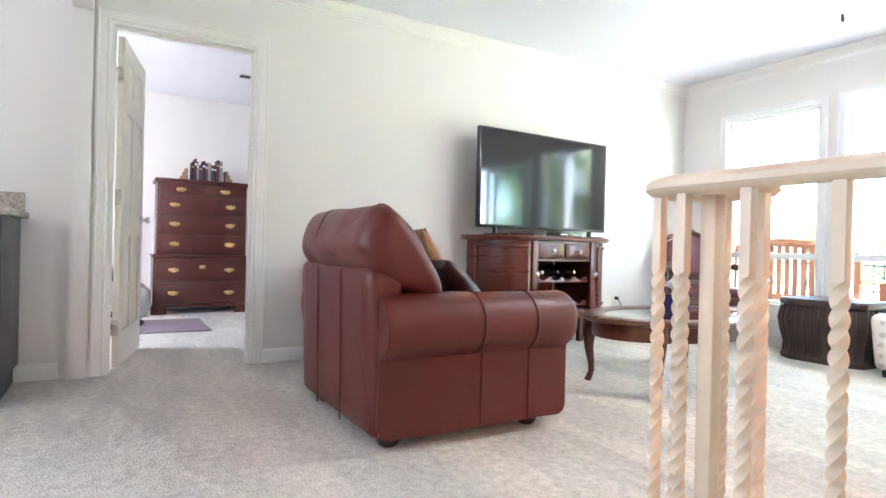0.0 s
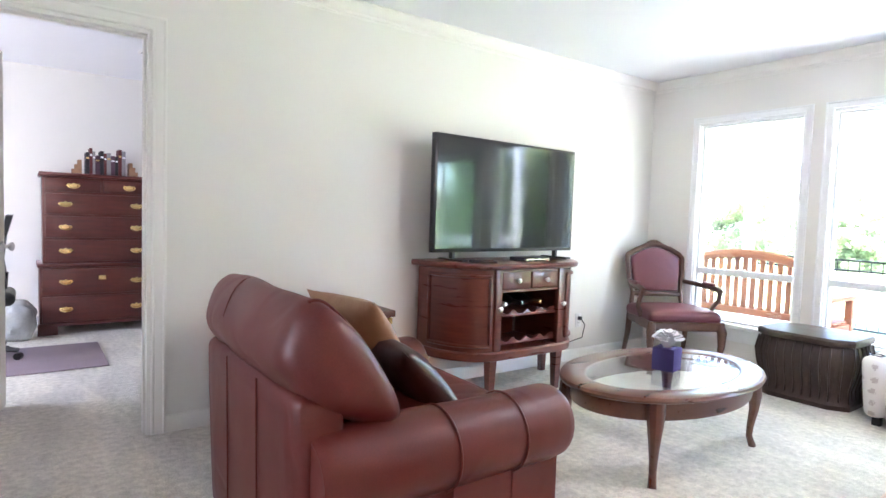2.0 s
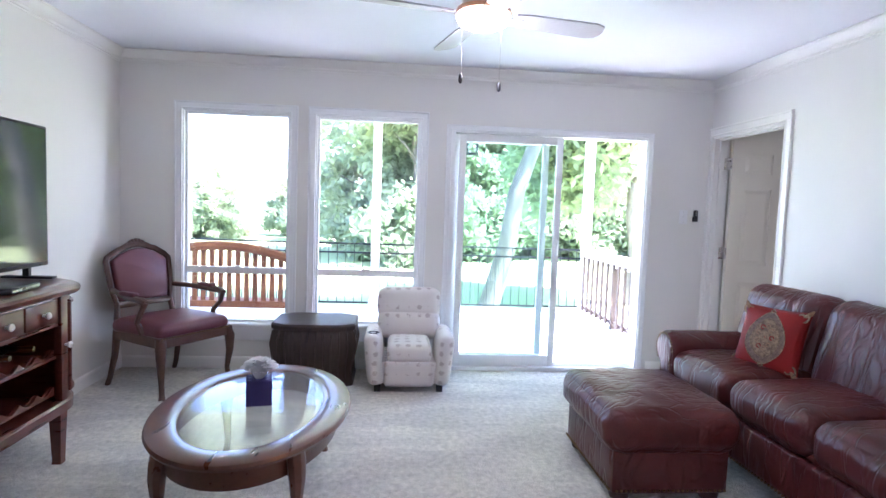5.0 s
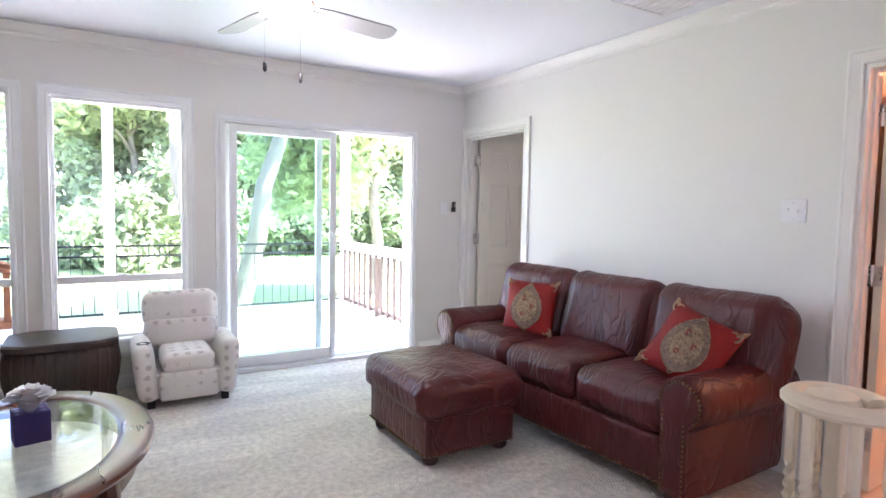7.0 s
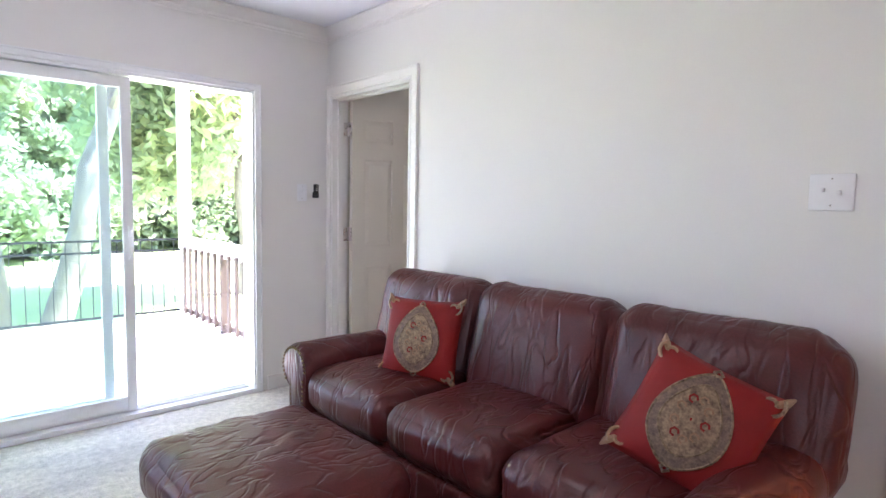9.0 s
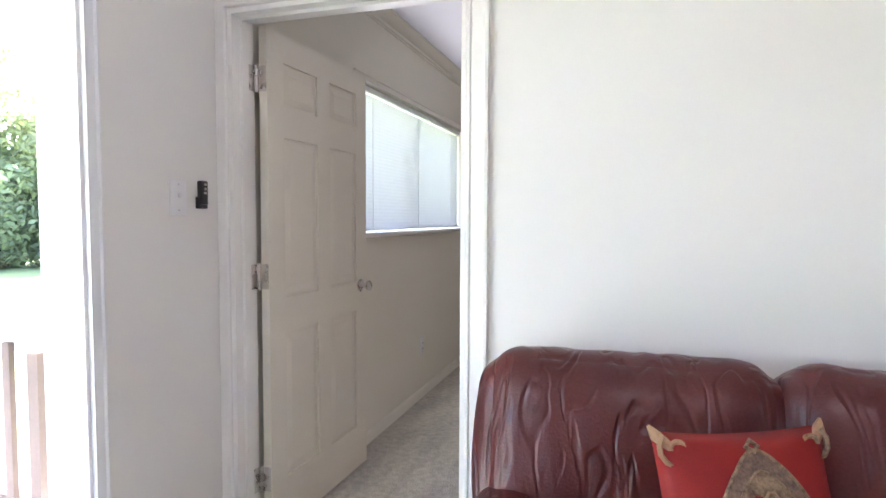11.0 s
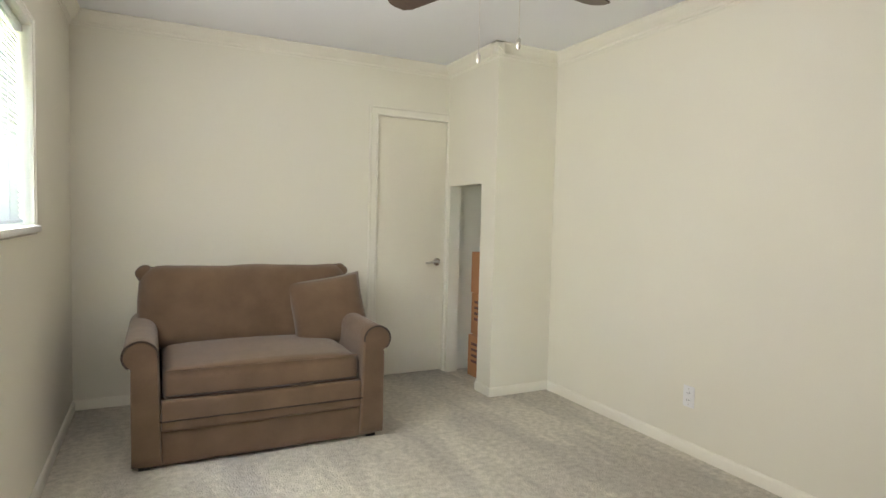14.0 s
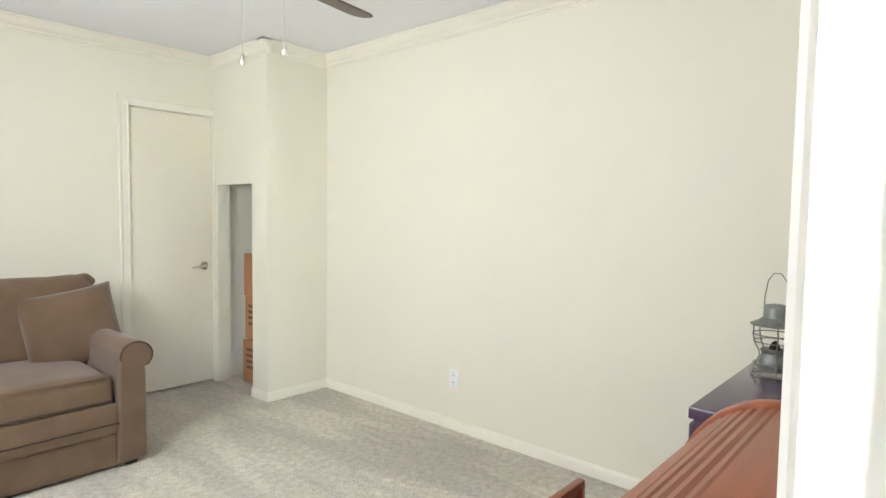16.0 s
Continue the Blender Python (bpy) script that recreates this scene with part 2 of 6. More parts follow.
PEWTER = mat("weathered_galvanised_steel", (0.30, 0.32, 0.31), 0.5, metal=0.7, scale=25, fine=160, bump=0.2, color2=(0.17, 0.18, 0.17))
CERAM = mat("white_ceramic", (0.85, 0.83, 0.78), 0.2, scale=10, var=0.03, fine=80, bump=0.02)
PLATE = mat("white_switch_plastic", (0.84, 0.84, 0.84), 0.35, scale=10, var=0.015, fine=80, bump=0.01)
RAILP = mat("ivory_enamel_iron", (0.82, 0.70, 0.54), 0.4, scale=8, var=0.04, fine=90, bump=0.08)
GLASS = glass("clear_glass")
GREENGLASS = glass("green_tinted_glass", (0.92, 0.985, 0.98))
BULB = glow("lit_frosted_glass", (1.0, 0.93, 0.82), 3.0)
ASPH = mat("deck_white_paint", (0.72, 0.71, 0.68), 0.6, scale=3, var=0.06, fine=60, bump=0.1)
IRON = mat("black_iron", (0.02, 0.024, 0.026), 0.45, metal=0.4, fine=100)
SLATP = mat("brown_stained_slat", (0.07, 0.05, 0.04), 0.6, fine=60, bump=0.1)
GRASS = mat("mown_grass", (0.40, 0.46, 0.22), 0.9, scale=0.15, fine=6, bump=0.8, dist=0.05, color2=(0.30, 0.37, 0.15), spec=0.1)
BARK = mat("grey_bark", (0.26, 0.225, 0.19), 0.9, scale=5, fine=18, bump=0.9, dist=0.02, stretch=(1, 1, 0.35), color2=(0.14, 0.12, 0.10))
BOXCARD = mat("brown_cardboard", (0.42, 0.20, 0.09), 0.8, scale=5, var=0.08, fine=90, bump=0.08)
PAPER = mat("white_paper", (0.85, 0.85, 0.86), 0.8, scale=8, var=0.03, fine=120, bump=0.15)
TISBOX = fabric_motif("violet_printed_card", (0.045, 0.035, 0.15), (0.22, 0.22, 0.42), 26)
BLIND = mat("white_blind_slat", (0.80, 0.82, 0.83), 0.5, scale=6, var=0.02, fine=60, bump=0.02)
GRANITE = mat("speckled_granite", (0.62, 0.58, 0.50), 0.2, scale=60, fine=160, bump=0.03, color2=(0.22, 0.19, 0.15))
DKCAB = mat("charcoal_cabinet_paint", (0.055, 0.055, 0.06), 0.4, scale=5, var=0.1, fine=60, bump=0.04)
BATHWALL = mat("peach_paint", (0.78, 0.62, 0.50), 0.6, scale=2, var=0.02, fine=120, bump=0.05)
TOWEL = mat("brown_terry", (0.22, 0.13, 0.10), 0.95, scale=12, fine=300, bump=0.8, color2=(0.14, 0.08, 0.06))
MAT = mat("mauve_chair_mat", (0.30, 0.24, 0.27), 0.8, scale=6, var=0.08, fine=200, bump=0.4)
BLADE = mat("dark_walnut_blade", (0.11, 0.07, 0.05), 0.4, scale=6, fine=60, bump=0.05, stretch=(9, 1, 9), color2=(0.06, 0.035, 0.025))
BLADEG = mat("silver_grey_blade", (0.34, 0.33, 0.34), 0.4, scale=6, fine=60, bump=0.05, var=0.08)
ROOM = mat("sooty_wick", (0.03, 0.02, 0.015), 0.9)


def leafmat(name, a, b_):
    m = mat(name, a, 0.55, scale=0.8, fine=9, bump=0.1, color2=b_, spec=0.3)
    nt = m.node_tree
    n, link = nt.nodes, nt.links.new
    pb, out = n["Principled BSDF"], n["Material Output"]
    tl, mx = n.new("ShaderNodeBsdfTranslucent"), n.new("ShaderNodeMixShader")
    tl.inputs["Color"].default_value = (a[0] * 1.5, a[1] * 1.5, a[2] * 1.3, 1)
    mx.inputs[0].default_value = 0.5
    link(pb.outputs[0], mx.inputs[1])
    link(tl.outputs[0], mx.inputs[2])
    link(mx.outputs[0], out.inputs["Surface"])
    return m


nt_ = BLIND.node_tree
tl_, mx_ = nt_.nodes.new("ShaderNodeBsdfTranslucent"), nt_.nodes.new("ShaderNodeMixShader")
tl_.inputs["Color"].default_value = (.85, .87, .88, 1)
mx_.inputs[0].default_value = 0.2
nt_.links.new(nt_.nodes["Principled BSDF"].outputs[0], mx_.inputs[1])
nt_.links.new(tl_.outputs[0], mx_.inputs[2])
nt_.links.new(mx_.outputs[0], nt_.nodes["Material Output"].inputs["Surface"])
LEAF = leafmat("tree_leaves", (0.38, 0.42, 0.28), (0.24, 0.29, 0.18))
LEAFD = leafmat("dark_tree_leaves", (0.30, 0.36, 0.25), (0.19, 0.25, 0.16))

# ---------------------------------------------------------------- mesh helpers


def finish(name, bm, material, smooth=None):
    bmesh.ops.recalc_face_normals(bm, faces=bm.faces[:])
    me = bpy.data.meshes.new(name)
    bm.to_mesh(me)
    bm.free()
    me.materials.append(material)
    if smooth is not None:
        me.polygons.foreach_set("use_smooth", [True] * len(me.polygons))
        if smooth < 180:
            me.set_sharp_from_angle(angle=radians(smooth))
    return me


def part(name, bm, material, parent, label="", smooth=40, m=None):
    ob = new(name, finish(name, bm, material, smooth))
    ob.parent = parent
    if m is not None:
        ob.matrix_basis = m
    if label:
        tagged(ob, label)
    return ob


def thing(name, m, label, category, group=""):
    ob = new(name)
    ob.empty_display_size = 0.1
    ob.matrix_basis = m
    return tagged(ob, label, category, group)


def solid(name, bm, material, label, category, m=None, kind="", smooth=40, group=""):
    ob = new(name, finish(name, bm, material, smooth))
    if m is not None:
        ob.matrix_basis = m
    return tagged(ob, label, category, group, kind)


def B(*boxes, bev=0.0, seg=2):
    """A bmesh of boxes, each (x0, x1, y0, y1, z0, z1)."""
    bm = bmesh.new()
    for x0, x1, y0, y1, z0, z1 in boxes:
        b2 = bmesh.new()
        bmesh.ops.create_cube(b2, size=1)
        for v in b2.verts:
            v.co = Vector(((x0 + x1) / 2 + v.co.x * (x1 - x0), (y0 + y1) / 2 + v.co.y * (y1 - y0), (z0 + z1) / 2 + v.co.z * (z1 - z0)))
        if bev:
            bmesh.ops.bevel(b2, geom=b2.edges[:], offset=bev, segments=seg, profile=0.5, affect='EDGES')
        join(bm, b2)
    return bm


def join(bm, other, m=None):
    """Adds other to bm, moved by m, and frees it."""
    if m is not None:
        bmesh.ops.transform(other, matrix=m, verts=other.verts[:])
    vs = [bm.verts.new(v.co) for v in other.verts]
    other.verts.index_update()
    for f in other.faces:
        try:
            bm.faces.new([vs[v.index] for v in f.verts])
        except ValueError:
            pass
    other.free()
    return bm


def tube(pts, r, seg=8, bm=None, closed=False, twist=0.0, square=0.0):
    bm = bm or bmesh.new()
    pts = [Vector(p) for p in pts]
    n = len(pts)
    rs = r if isinstance(r, (list, tuple)) else [r] * n
    rings, up = [], None
    for i, p in enumerate(pts):
        a = pts[(i - 1) % n] if (closed or i) else p
        c = pts[(i + 1) % n] if (closed or i < n - 1) else p
        d = (c - a).normalized()
        if up is None:
            up = Vector((0, 0, 1)) if abs(d.z) < 0.9 else Vector((1, 0, 0))
        u = (up - d * up.dot(d)).normalized()
        up = u
        w = d.cross(u)
        ring = []
        for k in range(seg):
            an = 2 * math.pi * k / seg + twist * i
            q = rs[i] * (1 + square * math.cos(4 * math.pi * k / seg))
            ring.append(bm.verts.new(p + (u * math.cos(an) + w * math.sin(an)) * q))
        rings.append(ring)
    for i in range(n if closed else n - 1):
        A, C = rings[i], rings[(i + 1) % n]
        for k in range(seg):
            bm.faces.new((A[k], A[(k + 1) % seg], C[(k + 1) % seg], C[k]))
    if not closed:
        bm.faces.new(rings[0][::-1])
        bm.faces.new(rings[-1])
    return bm


def lathe(prof, seg=24, bm=None, at=(0, 0, 0), sx=1.0, sy=1.0):
    bm = bm or bmesh.new()
    rings = []
    for r, z in prof:
        rings.append([bm.verts.new((at[0] + sx * r * math.cos(2 * math.pi * k / seg), at[1] + sy * r * math.sin(2 * math.pi * k / seg), at[2] + z)) for k in range(seg)])
    for A, C in zip(rings, rings[1:]):
        for k in range(seg):
            bm.faces.new((A[k], A[(k + 1) % seg], C[(k + 1) % seg], C[k]))
    bm.faces.new(rings[0][::-1])
    bm.faces.new(rings[-1])
    return bm


def prism(outline, levels, bm=None):
    """Stacks scaled copies of a plan outline: levels of (z, grow in metres)."""
    bm = bm or bmesh.new()
    pts = [Vector((x, y)) for x, y in outline]
    n = len(pts)
    nor = []
    for i in range(n):
        d = (pts[(i + 1) % n] - pts[i - 1]).normalized()
        nor.append(Vector((d.y, -d.x)))
    rings = [[bm.verts.new((p.x + q.x * g, p.y + q.y * g, z)) for p, q in zip(pts, nor)] for z, g in levels]
    for A, C in zip(rings, rings[1:]):
        for k in range(n):
            bm.faces.new((A[k], A[(k + 1) % n], C[(k + 1) % n], C[k]))
    bm.faces.new(rings[0][::-1])
    bm.faces.new(rings[-1])
    return bm


def pad(w, d, h, r=0.05, n=16, puff=0.0, side=0.0, wr=0.0, freq=6.0, seed=0, m=None, bm=None, stretch=(1, 1, 1), sag=0.0):
    """A soft block: rounded, bulging, creased. Its middle is the origin."""
    out = bm or bmesh.new()
    b2 = bmesh.new()
    bmesh.ops.create_cube(b2, size=2)
    bmesh.ops.subdivide_edges(b2, edges=b2.edges[:], cuts=n, use_grid_fill=True)
    half = Vector((w / 2, d / 2, h / 2))
    r = min(r, w / 2 - 0.001, d / 2 - 0.001, h / 2 - 0.001)
    for v in b2.verts:
        p = v.co
        e = [math.copysign(1 - (1 - abs(c)) ** 1.5, c) for c in p]
        q = Vector((e[0] * half.x, e[1] * half.y, e[2] * half.z))
        core = Vector([max(-(half[k] - r), min(half[k] - r, q[k])) for k in range(3)])
        o = q - core
        nn = o.normalized() if o.length > 1e-6 else Vector()
        pos = core + nn * r
        fx, fy, fz = (1 - e[0] ** 2), (1 - e[1] ** 2), (1 - e[2] ** 2)
        pos.z += math.copysign(puff * (fx * fy) ** 0.6, e[2]) * abs(e[2]) - sag * (fx * fy)
        pos.x += side * e[0] * fy * fz
        pos.y += side * e[1] * fx * fz
        if wr:
            s = Vector((pos.x * stretch[0], pos.y * stretch[1], pos.z * stretch[2])) * freq + Vector((seed * 7.3, seed * 3.1, seed))
            k = noise.noise(s) + 0.5 * noise.noise(s * 2.3)
            k -= 0.9 * max(0, 0.25 - abs(noise.noise(s * 0.9 + Vector((5, 2, 9))))) * 2
            pos += (nn if nn.length else Vector((0, 0, math.copysign(1, e[2])))) * wr * k
        v.co = pos
    return join(out, b2, m)


def sweep(profile, a0, a1, axis='x', bm=None, cap=0.02, wr=0.0, n=10, seed=0, ends=((0, .90), (.3, .96), (1, 1))):
    """Pushes a closed outline (u, v) along an axis with softened ends. x: (u, v) is (y, z); y: (u, v) is (x, z)."""
    bm = bm or bmesh.new()
    cu = sum(p[0] for p in profile) / len(profile)
    cv = sum(p[1] for p in profile) / len(profile)
    L = a1 - a0
    st = [(cap * f, k) for f, k in ends] + [(cap + (L - 2 * cap) * i / n, 1.0) for i in range(1, n)] + [(L - cap * f, k) for f, k in ends[::-1]]
    rings = []
    for s, k in st:
        ring = []
        for u, v in profile:
            uu, vv = cu + (u - cu) * k, cv + (v - cv) * k
            a = a0 + s
            if wr:
                j = wr * noise.noise(Vector((uu * 7, vv * 7, a * 5 + seed)))
                uu, vv = uu + j, vv + j
            ring.append(bm.verts.new((a, uu, vv) if axis == 'x' else (uu, a, vv)))
        rings.append(ring)
    k = len(profile)
    for A, C in zip(rings, rings[1:]):
        for i in range(k):
            bm.faces.new((A[i], A[(i + 1) % k], C[(i + 1) % k], C[i]))
    bm.faces.new(rings[0][::-1])
    bm.faces.new(rings[-1])
    return bm


def arc(cx, cy, r, a0, a1, n=10, ry=None):
    ry = ry or r
    return [(cx + r * math.cos(radians(a0 + (a1 - a0) * i / n)), cy + ry * math.sin(radians(a0 + (a1 - a0) * i / n))) for i in range(n + 1)]


# ---------------------------------------------------------------- structure
H = 2.43
XE, YN, YS, XB = 5.60, 4.47, -0.23, 5.57
T = 0.12


def wall(name, axis, at, thick, a0, a1, z0, z1, holes=(), material=None, label="", colour="smooth cream painted plaster wall"):
    """A wall along an axis, from 'at' over its thickness, with holes (a0, a1, z0, z1) through it."""
    cuts = sorted({a0, a1, *[h[0] for h in holes], *[h[1] for h in holes]})
    boxes = []
    for p, q in zip(cuts, cuts[1:]):
        hs = sorted([(h[2], h[3]) for h in holes if h[0] <= p and h[1] >= q])
        z = z0
        for lo, hi in hs:
            if lo > z:
                boxes.append((p, q, z, lo))
            z = hi
        if z < z1:
            boxes.append((p, q, z, z1))
    lo, hi = min(at, at + thick), max(at, at + thick)
    if axis == 'x':
        bm = B(*[(p, q, lo, hi, a, b) for p, q, a, b in boxes])
    else:
        bm = B(*[(lo, hi, p, q, a, b) for p, q, a, b in boxes])
    bmesh.ops.remove_doubles(bm, verts=bm.verts[:], dist=0.0005)
    return solid(name, bm, material or WALL, label or colour, "wall", kind="structure", smooth=None)


STX0, STX1, STY1 = 0.40, 1.40, 1.35      # the stair hole
W1, W2, SL = (3.195, 4.005), (2.175, 2.995), (0.31, 1.93)
SD, OD, ND = (4.687, 5.558), (1.49, 2.30), (0.617, 1.433)
BW = (-3.22, -1.25)

wall("wall_east", 'y', XE, 0.16, YS - 0.06, 8.0, -0.1, H + 0.1, [(*W1, 0.36, 2.015), (*W2, 0.36, 2.015), (*SL, -0.1, 1.945)])
wall("wall_bedroom_east", 'y', XB, 0.19, -4.6, YS - 0.06, -0.1, H + 0.1, [(*BW, 1.17, 1.98)], material=BEDWALL)
# second hole is an invented, unseen kitchen opening by the fill lamp
wall("wall_north", 'x', YN, T, -3.0, XE, -0.1, H + 0.1, [(*ND, -0.1, 2.03), (-2.7, -1.52, 0.95, 2.1)])
wall("wall_south", 'x', YS, -T, -3.0, XE, -1.3, H + 0.1, [(*SD, -0.1, 1.98), (*OD, -0.1, 1.98)])
wall("wall_bedroom_south", 'x', -4.47, -T, 1.7, XB, -0.1, H + 0.1, [(3.03, 3.61, -0.1, 2.0)], material=BEDWALL)
wall("wall_bedroom_west", 'y', 2.525, -T, -3.73, YS - T, -0.1, H + 0.1, material=BEDWALL)
wall("wall_bedroom_closet_front", 'x', -3.73, -0.10, 1.7, 3.02, -0.1, H + 0.1, material=BEDWALL)
wall("wall_bedroom_closet_side", 'y', 3.02, -0.10, -4.47, -3.83, -0.1, H + 0.1, [(-4.41, -3.92, -0.1, 1.495)], material=BEDWALL)
wall("wall_closet_back", 'y', 1.8, -0.10, -4.47, -3.83, -0.1, H + 0.1, material=BEDWALL)
wall("wall_kitchen_west", 'y', -3.0, -T, YS - T, 8.0, -0.1, H + 0.1, ())
wall("wall_office_north", 'x', 7.86, T, -3.0, XE, -0.1, H + 0.1)
# the opening is invented, out of view, to go with the office fill
wall("wall_office_west", 'y', -1.5, -T, YN + T, 7.86, -0.1, H + 0.1, [(5.5, 7.1, 0.85, 2.15)])
wall("wall_office_east", 'y', 3.2, T, YN + T, 7.86, -0.1, H + 0.1)
wall("wall_bath_west", 'y', 1.2, -T, -2.9, YS - T, -0.1, H + 0.1, material=BATHWALL, colour="peach painted bathroom wall")
wall("wall_bath_east", 'y', 2.39, -0.014, -2.9, YS - T - 0.001, 0, H, material=BATHWALL, colour="peach painted bathroom wall")
wall("wall_bath_south", 'x', -2.8, -T, 1.2, 2.376, -0.1, H + 0.1, material=BATHWALL, colour="peach painted bathroom wall")
wall("wall_stair_west", 'y', STX0, -0.10, YS, STY1, -1.3, -0.05)
wall("wall_stair_east", 'y', STX1, 0.10, YS, STY1, -1.3, -0.05)
solid("beam", B((0.435, 0.535, YS, YN, 2.05, H + 0.05)), WALL, "cream painted boxed beam over the kitchen opening", "beam", kind="structure", smooth=None)
solid("pilaster", B((0.435, 0.535, YN - 0.045, YN, 0, 2.05)), WALL, "slim cream painted jamb under the beam", "jamb", kind="structure", smooth=None)

# floors and ceilings
solid("floor", B((XE, XE + .15, SL[0], SL[1], -0.08, -0.002), (-3.0, STX0, YS, YN, -0.05, 0), (STX1, XE, YS, YN, -0.05, 0), (STX0, STX1, STY1, YN, -0.05, 0)), CARPET,
      "pale beige cut-pile carpet with brushed streaks", "carpet", kind="structure", smooth=None)
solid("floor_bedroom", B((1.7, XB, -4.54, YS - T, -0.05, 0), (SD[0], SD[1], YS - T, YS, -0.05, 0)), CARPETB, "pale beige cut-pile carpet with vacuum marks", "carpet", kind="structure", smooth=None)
solid("floor_office", B((-1.5, 3.2, YN + T, 7.86, -0.05, 0), (ND[0], ND[1], YN, YN + T, -0.05, 0)), CARPET, "pale beige cut-pile carpet", "carpet", kind="structure", smooth=None)
solid("floor_bath", B((1.2, 2.376, -2.8, YS - T, -0.05, 0.003), (OD[0], OD[1], YS - T, YS, -0.05, 0.003)), BATHWALL, "warm peach bathroom floor", "floor", kind="structure", smooth=None)
solid("ceiling", B((-3.0, XE, YS, YN, H, H + 0.08)), CEIL, "smooth white painted ceiling", "ceiling", kind="structure", smooth=None)
solid("ceiling_bedroom", B((1.7, XB, -4.47, YS - T, H, H + 0.08)), CEIL, "smooth white painted ceiling", "ceiling", kind="structure", smooth=None)
solid("ceiling_office", B((-1.5, 3.2, YN + T, 7.86, H, H + 0.08)), CEIL, "smooth white painted ceiling", "ceiling", kind="structure", smooth=None)
solid("ceiling_bath", B((1.2, 2.376, -2.8, YS - T, H, H + 0.08)), CEIL, "white painted bathroom ceiling", "ceiling", kind="structure", smooth=None)
stairs = tagged(new("stairs"), "carpeted stairs going down between low walls", "stairs", kind="structure")
for i in range(1, 7):
    part("step", B((STX0, STX1, max(YS, STY1 - 0.265 * i), STY1 - 0.265 * (i - 1) - (0.0 if i > 1 else 0.0), -0.18 * i - 0.18, -0.18 * i), bev=0.012), CARPET, stairs)

# crown moulding, skirting
CROWN = [(0, 0), (0.065, 0), (0.065, -0.010), (0.058, -0.014), (0.050, -0.030), (0.030, -0.052), (0.016, -0.060), (0.014, -0.075), (0.006, -0.078), (0.006, -0.088), (0, -0.088)]
BASE = [(0, 0), (0.014, 0), (0.014, 0.070), (0.010, 0.082), (0.004, 0.090), (0, 0.090)]


def run(name, prof, z, p, q, inward, material, label, cat):
    """A moulding from p to q in plan; inward is the way it stands out from the wall."""
    bm = bmesh.new()
    ends = []
    for c in (p, q):
        ends.append([bm.verts.new((c[0] + inward[0] * u, c[1] + inward[1] * u, z + v)) for u, v in prof])
    k = len(prof)
    for i in range(k):
        bm.faces.new((ends[0][i], ends[0][(i + 1) % k], ends[1][(i + 1) % k], ends[1][i]))
    bm.faces.new(ends[0])
    bm.faces.new(ends[1][::-1])
    return solid(name, bm, material, label, cat, kind="structure", smooth=30)


e = 0.002
for p, q, w in [((0.53, YN), (XE, YN), (0, -1)), ((XE, YS), (XE, YN), (-1, 0)), ((0.53, YS), (XE, YS), (0, 1)),
                ((3.02, -4.47), (XB, -4.47), (0, 1)), ((XB, -4.47), (XB, YS - T), (-1, 0)), ((2.525, -3.73), (2.525, YS - T), (1, 0)),
                ((2.525, -3.73), (3.085, -3.73), (0, 1)), ((3.02, -4.47), (3.02, -3.665), (1, 0)), ((2.525, YS - T), (XB, YS - T), (0, -1))]:
    run("crown_moulding", CROWN, H - e, p, q, w, TRIM if q[1] > YS - .05 else BEDTRIM, "white painted crown moulding", "moulding")
for p, q, w in [((ND[1] + 0.07, YN), (XE, YN), (0, -1)), ((-1.0, YN), (0.40, YN), (0, -1)), ((XE, SL[1] + 0.09), (XE, YN), (-1, 0)), ((XE, YS), (XE, SL[0] - 0.08), (-1, 0)),
                ((OD[1] + 0.07, YS), (SD[0] - 0.08, YS), (0, 1)), ((3.69, -4.47), (XB, -4.47), (0, 1)), ((XB, -4.47), (XB, YS - T), (-1, 0)),
                ((2.525, -3.73), (2.525, YS - T), (1, 0)), ((2.525, -3.73), (3.03, -3.73), (0, 1)), ((3.02, -3.92), (3.02, -3.72), (1, 0)),
                ((-1.5, 7.86), (3.2, 7.86), (0, -1)), ((0.53, YN), (0.59, YN), (0, -1)), ((2.376, -2.8), (2.376, YS - T), (-1, 0))]:
    run("baseboard", BASE if q[1] > 0 else [(u, v * .7) for u, v in BASE], 0.0, p, q, w, TRIM if q[1] > YS - .05 else BEDTRIM, "white painted baseboard above the carpet", "baseboard")

CAS = [(0, 0), (0.07, 0), (0.07, 0.018), (0.060, 0.020), (0.052, 0.014), (0.030, 0.013), (0.016, 0.011), (0.012, 0.016), (0.004, 0.016), (0, 0.010)]


def casing(name, axis, at, out, a0, a1, top, bottom=0.0, four=False, material=TRIM, label="white moulded door casing", w=1.0):
    """A mitred moulded frame round an opening; out is the sign of the way it stands proud."""
    bm = bmesh.new()
    path = [(a0, bottom, -1, -1 if four else 0), (a0, top, -1, 1), (a1, top, 1, 1), (a1, bottom, 1, -1 if four else 0)]
    rings = []
    for a, z, da, dz in path:
        ring = []
        for u, v in CAS:
            aa, zz = a + da * u * w, z + dz * u * w
            ring.append(bm.verts.new((aa, at + out * v, zz) if axis == 'x' else (at + out * v, aa, zz)))
        rings.append(ring)
    k = len(CAS)
    pairs = list(zip(rings, rings[1:])) + ([(rings[-1], rings[0])] if four else [])
    for A, C in pairs:
        for i in range(k):
            bm.faces.new((A[i], A[(i + 1) % k], C[(i + 1) % k], C[i]))
    if not four:
        bm.faces.new(rings[0])
        bm.faces.new(rings[-1][::-1])
    return bm


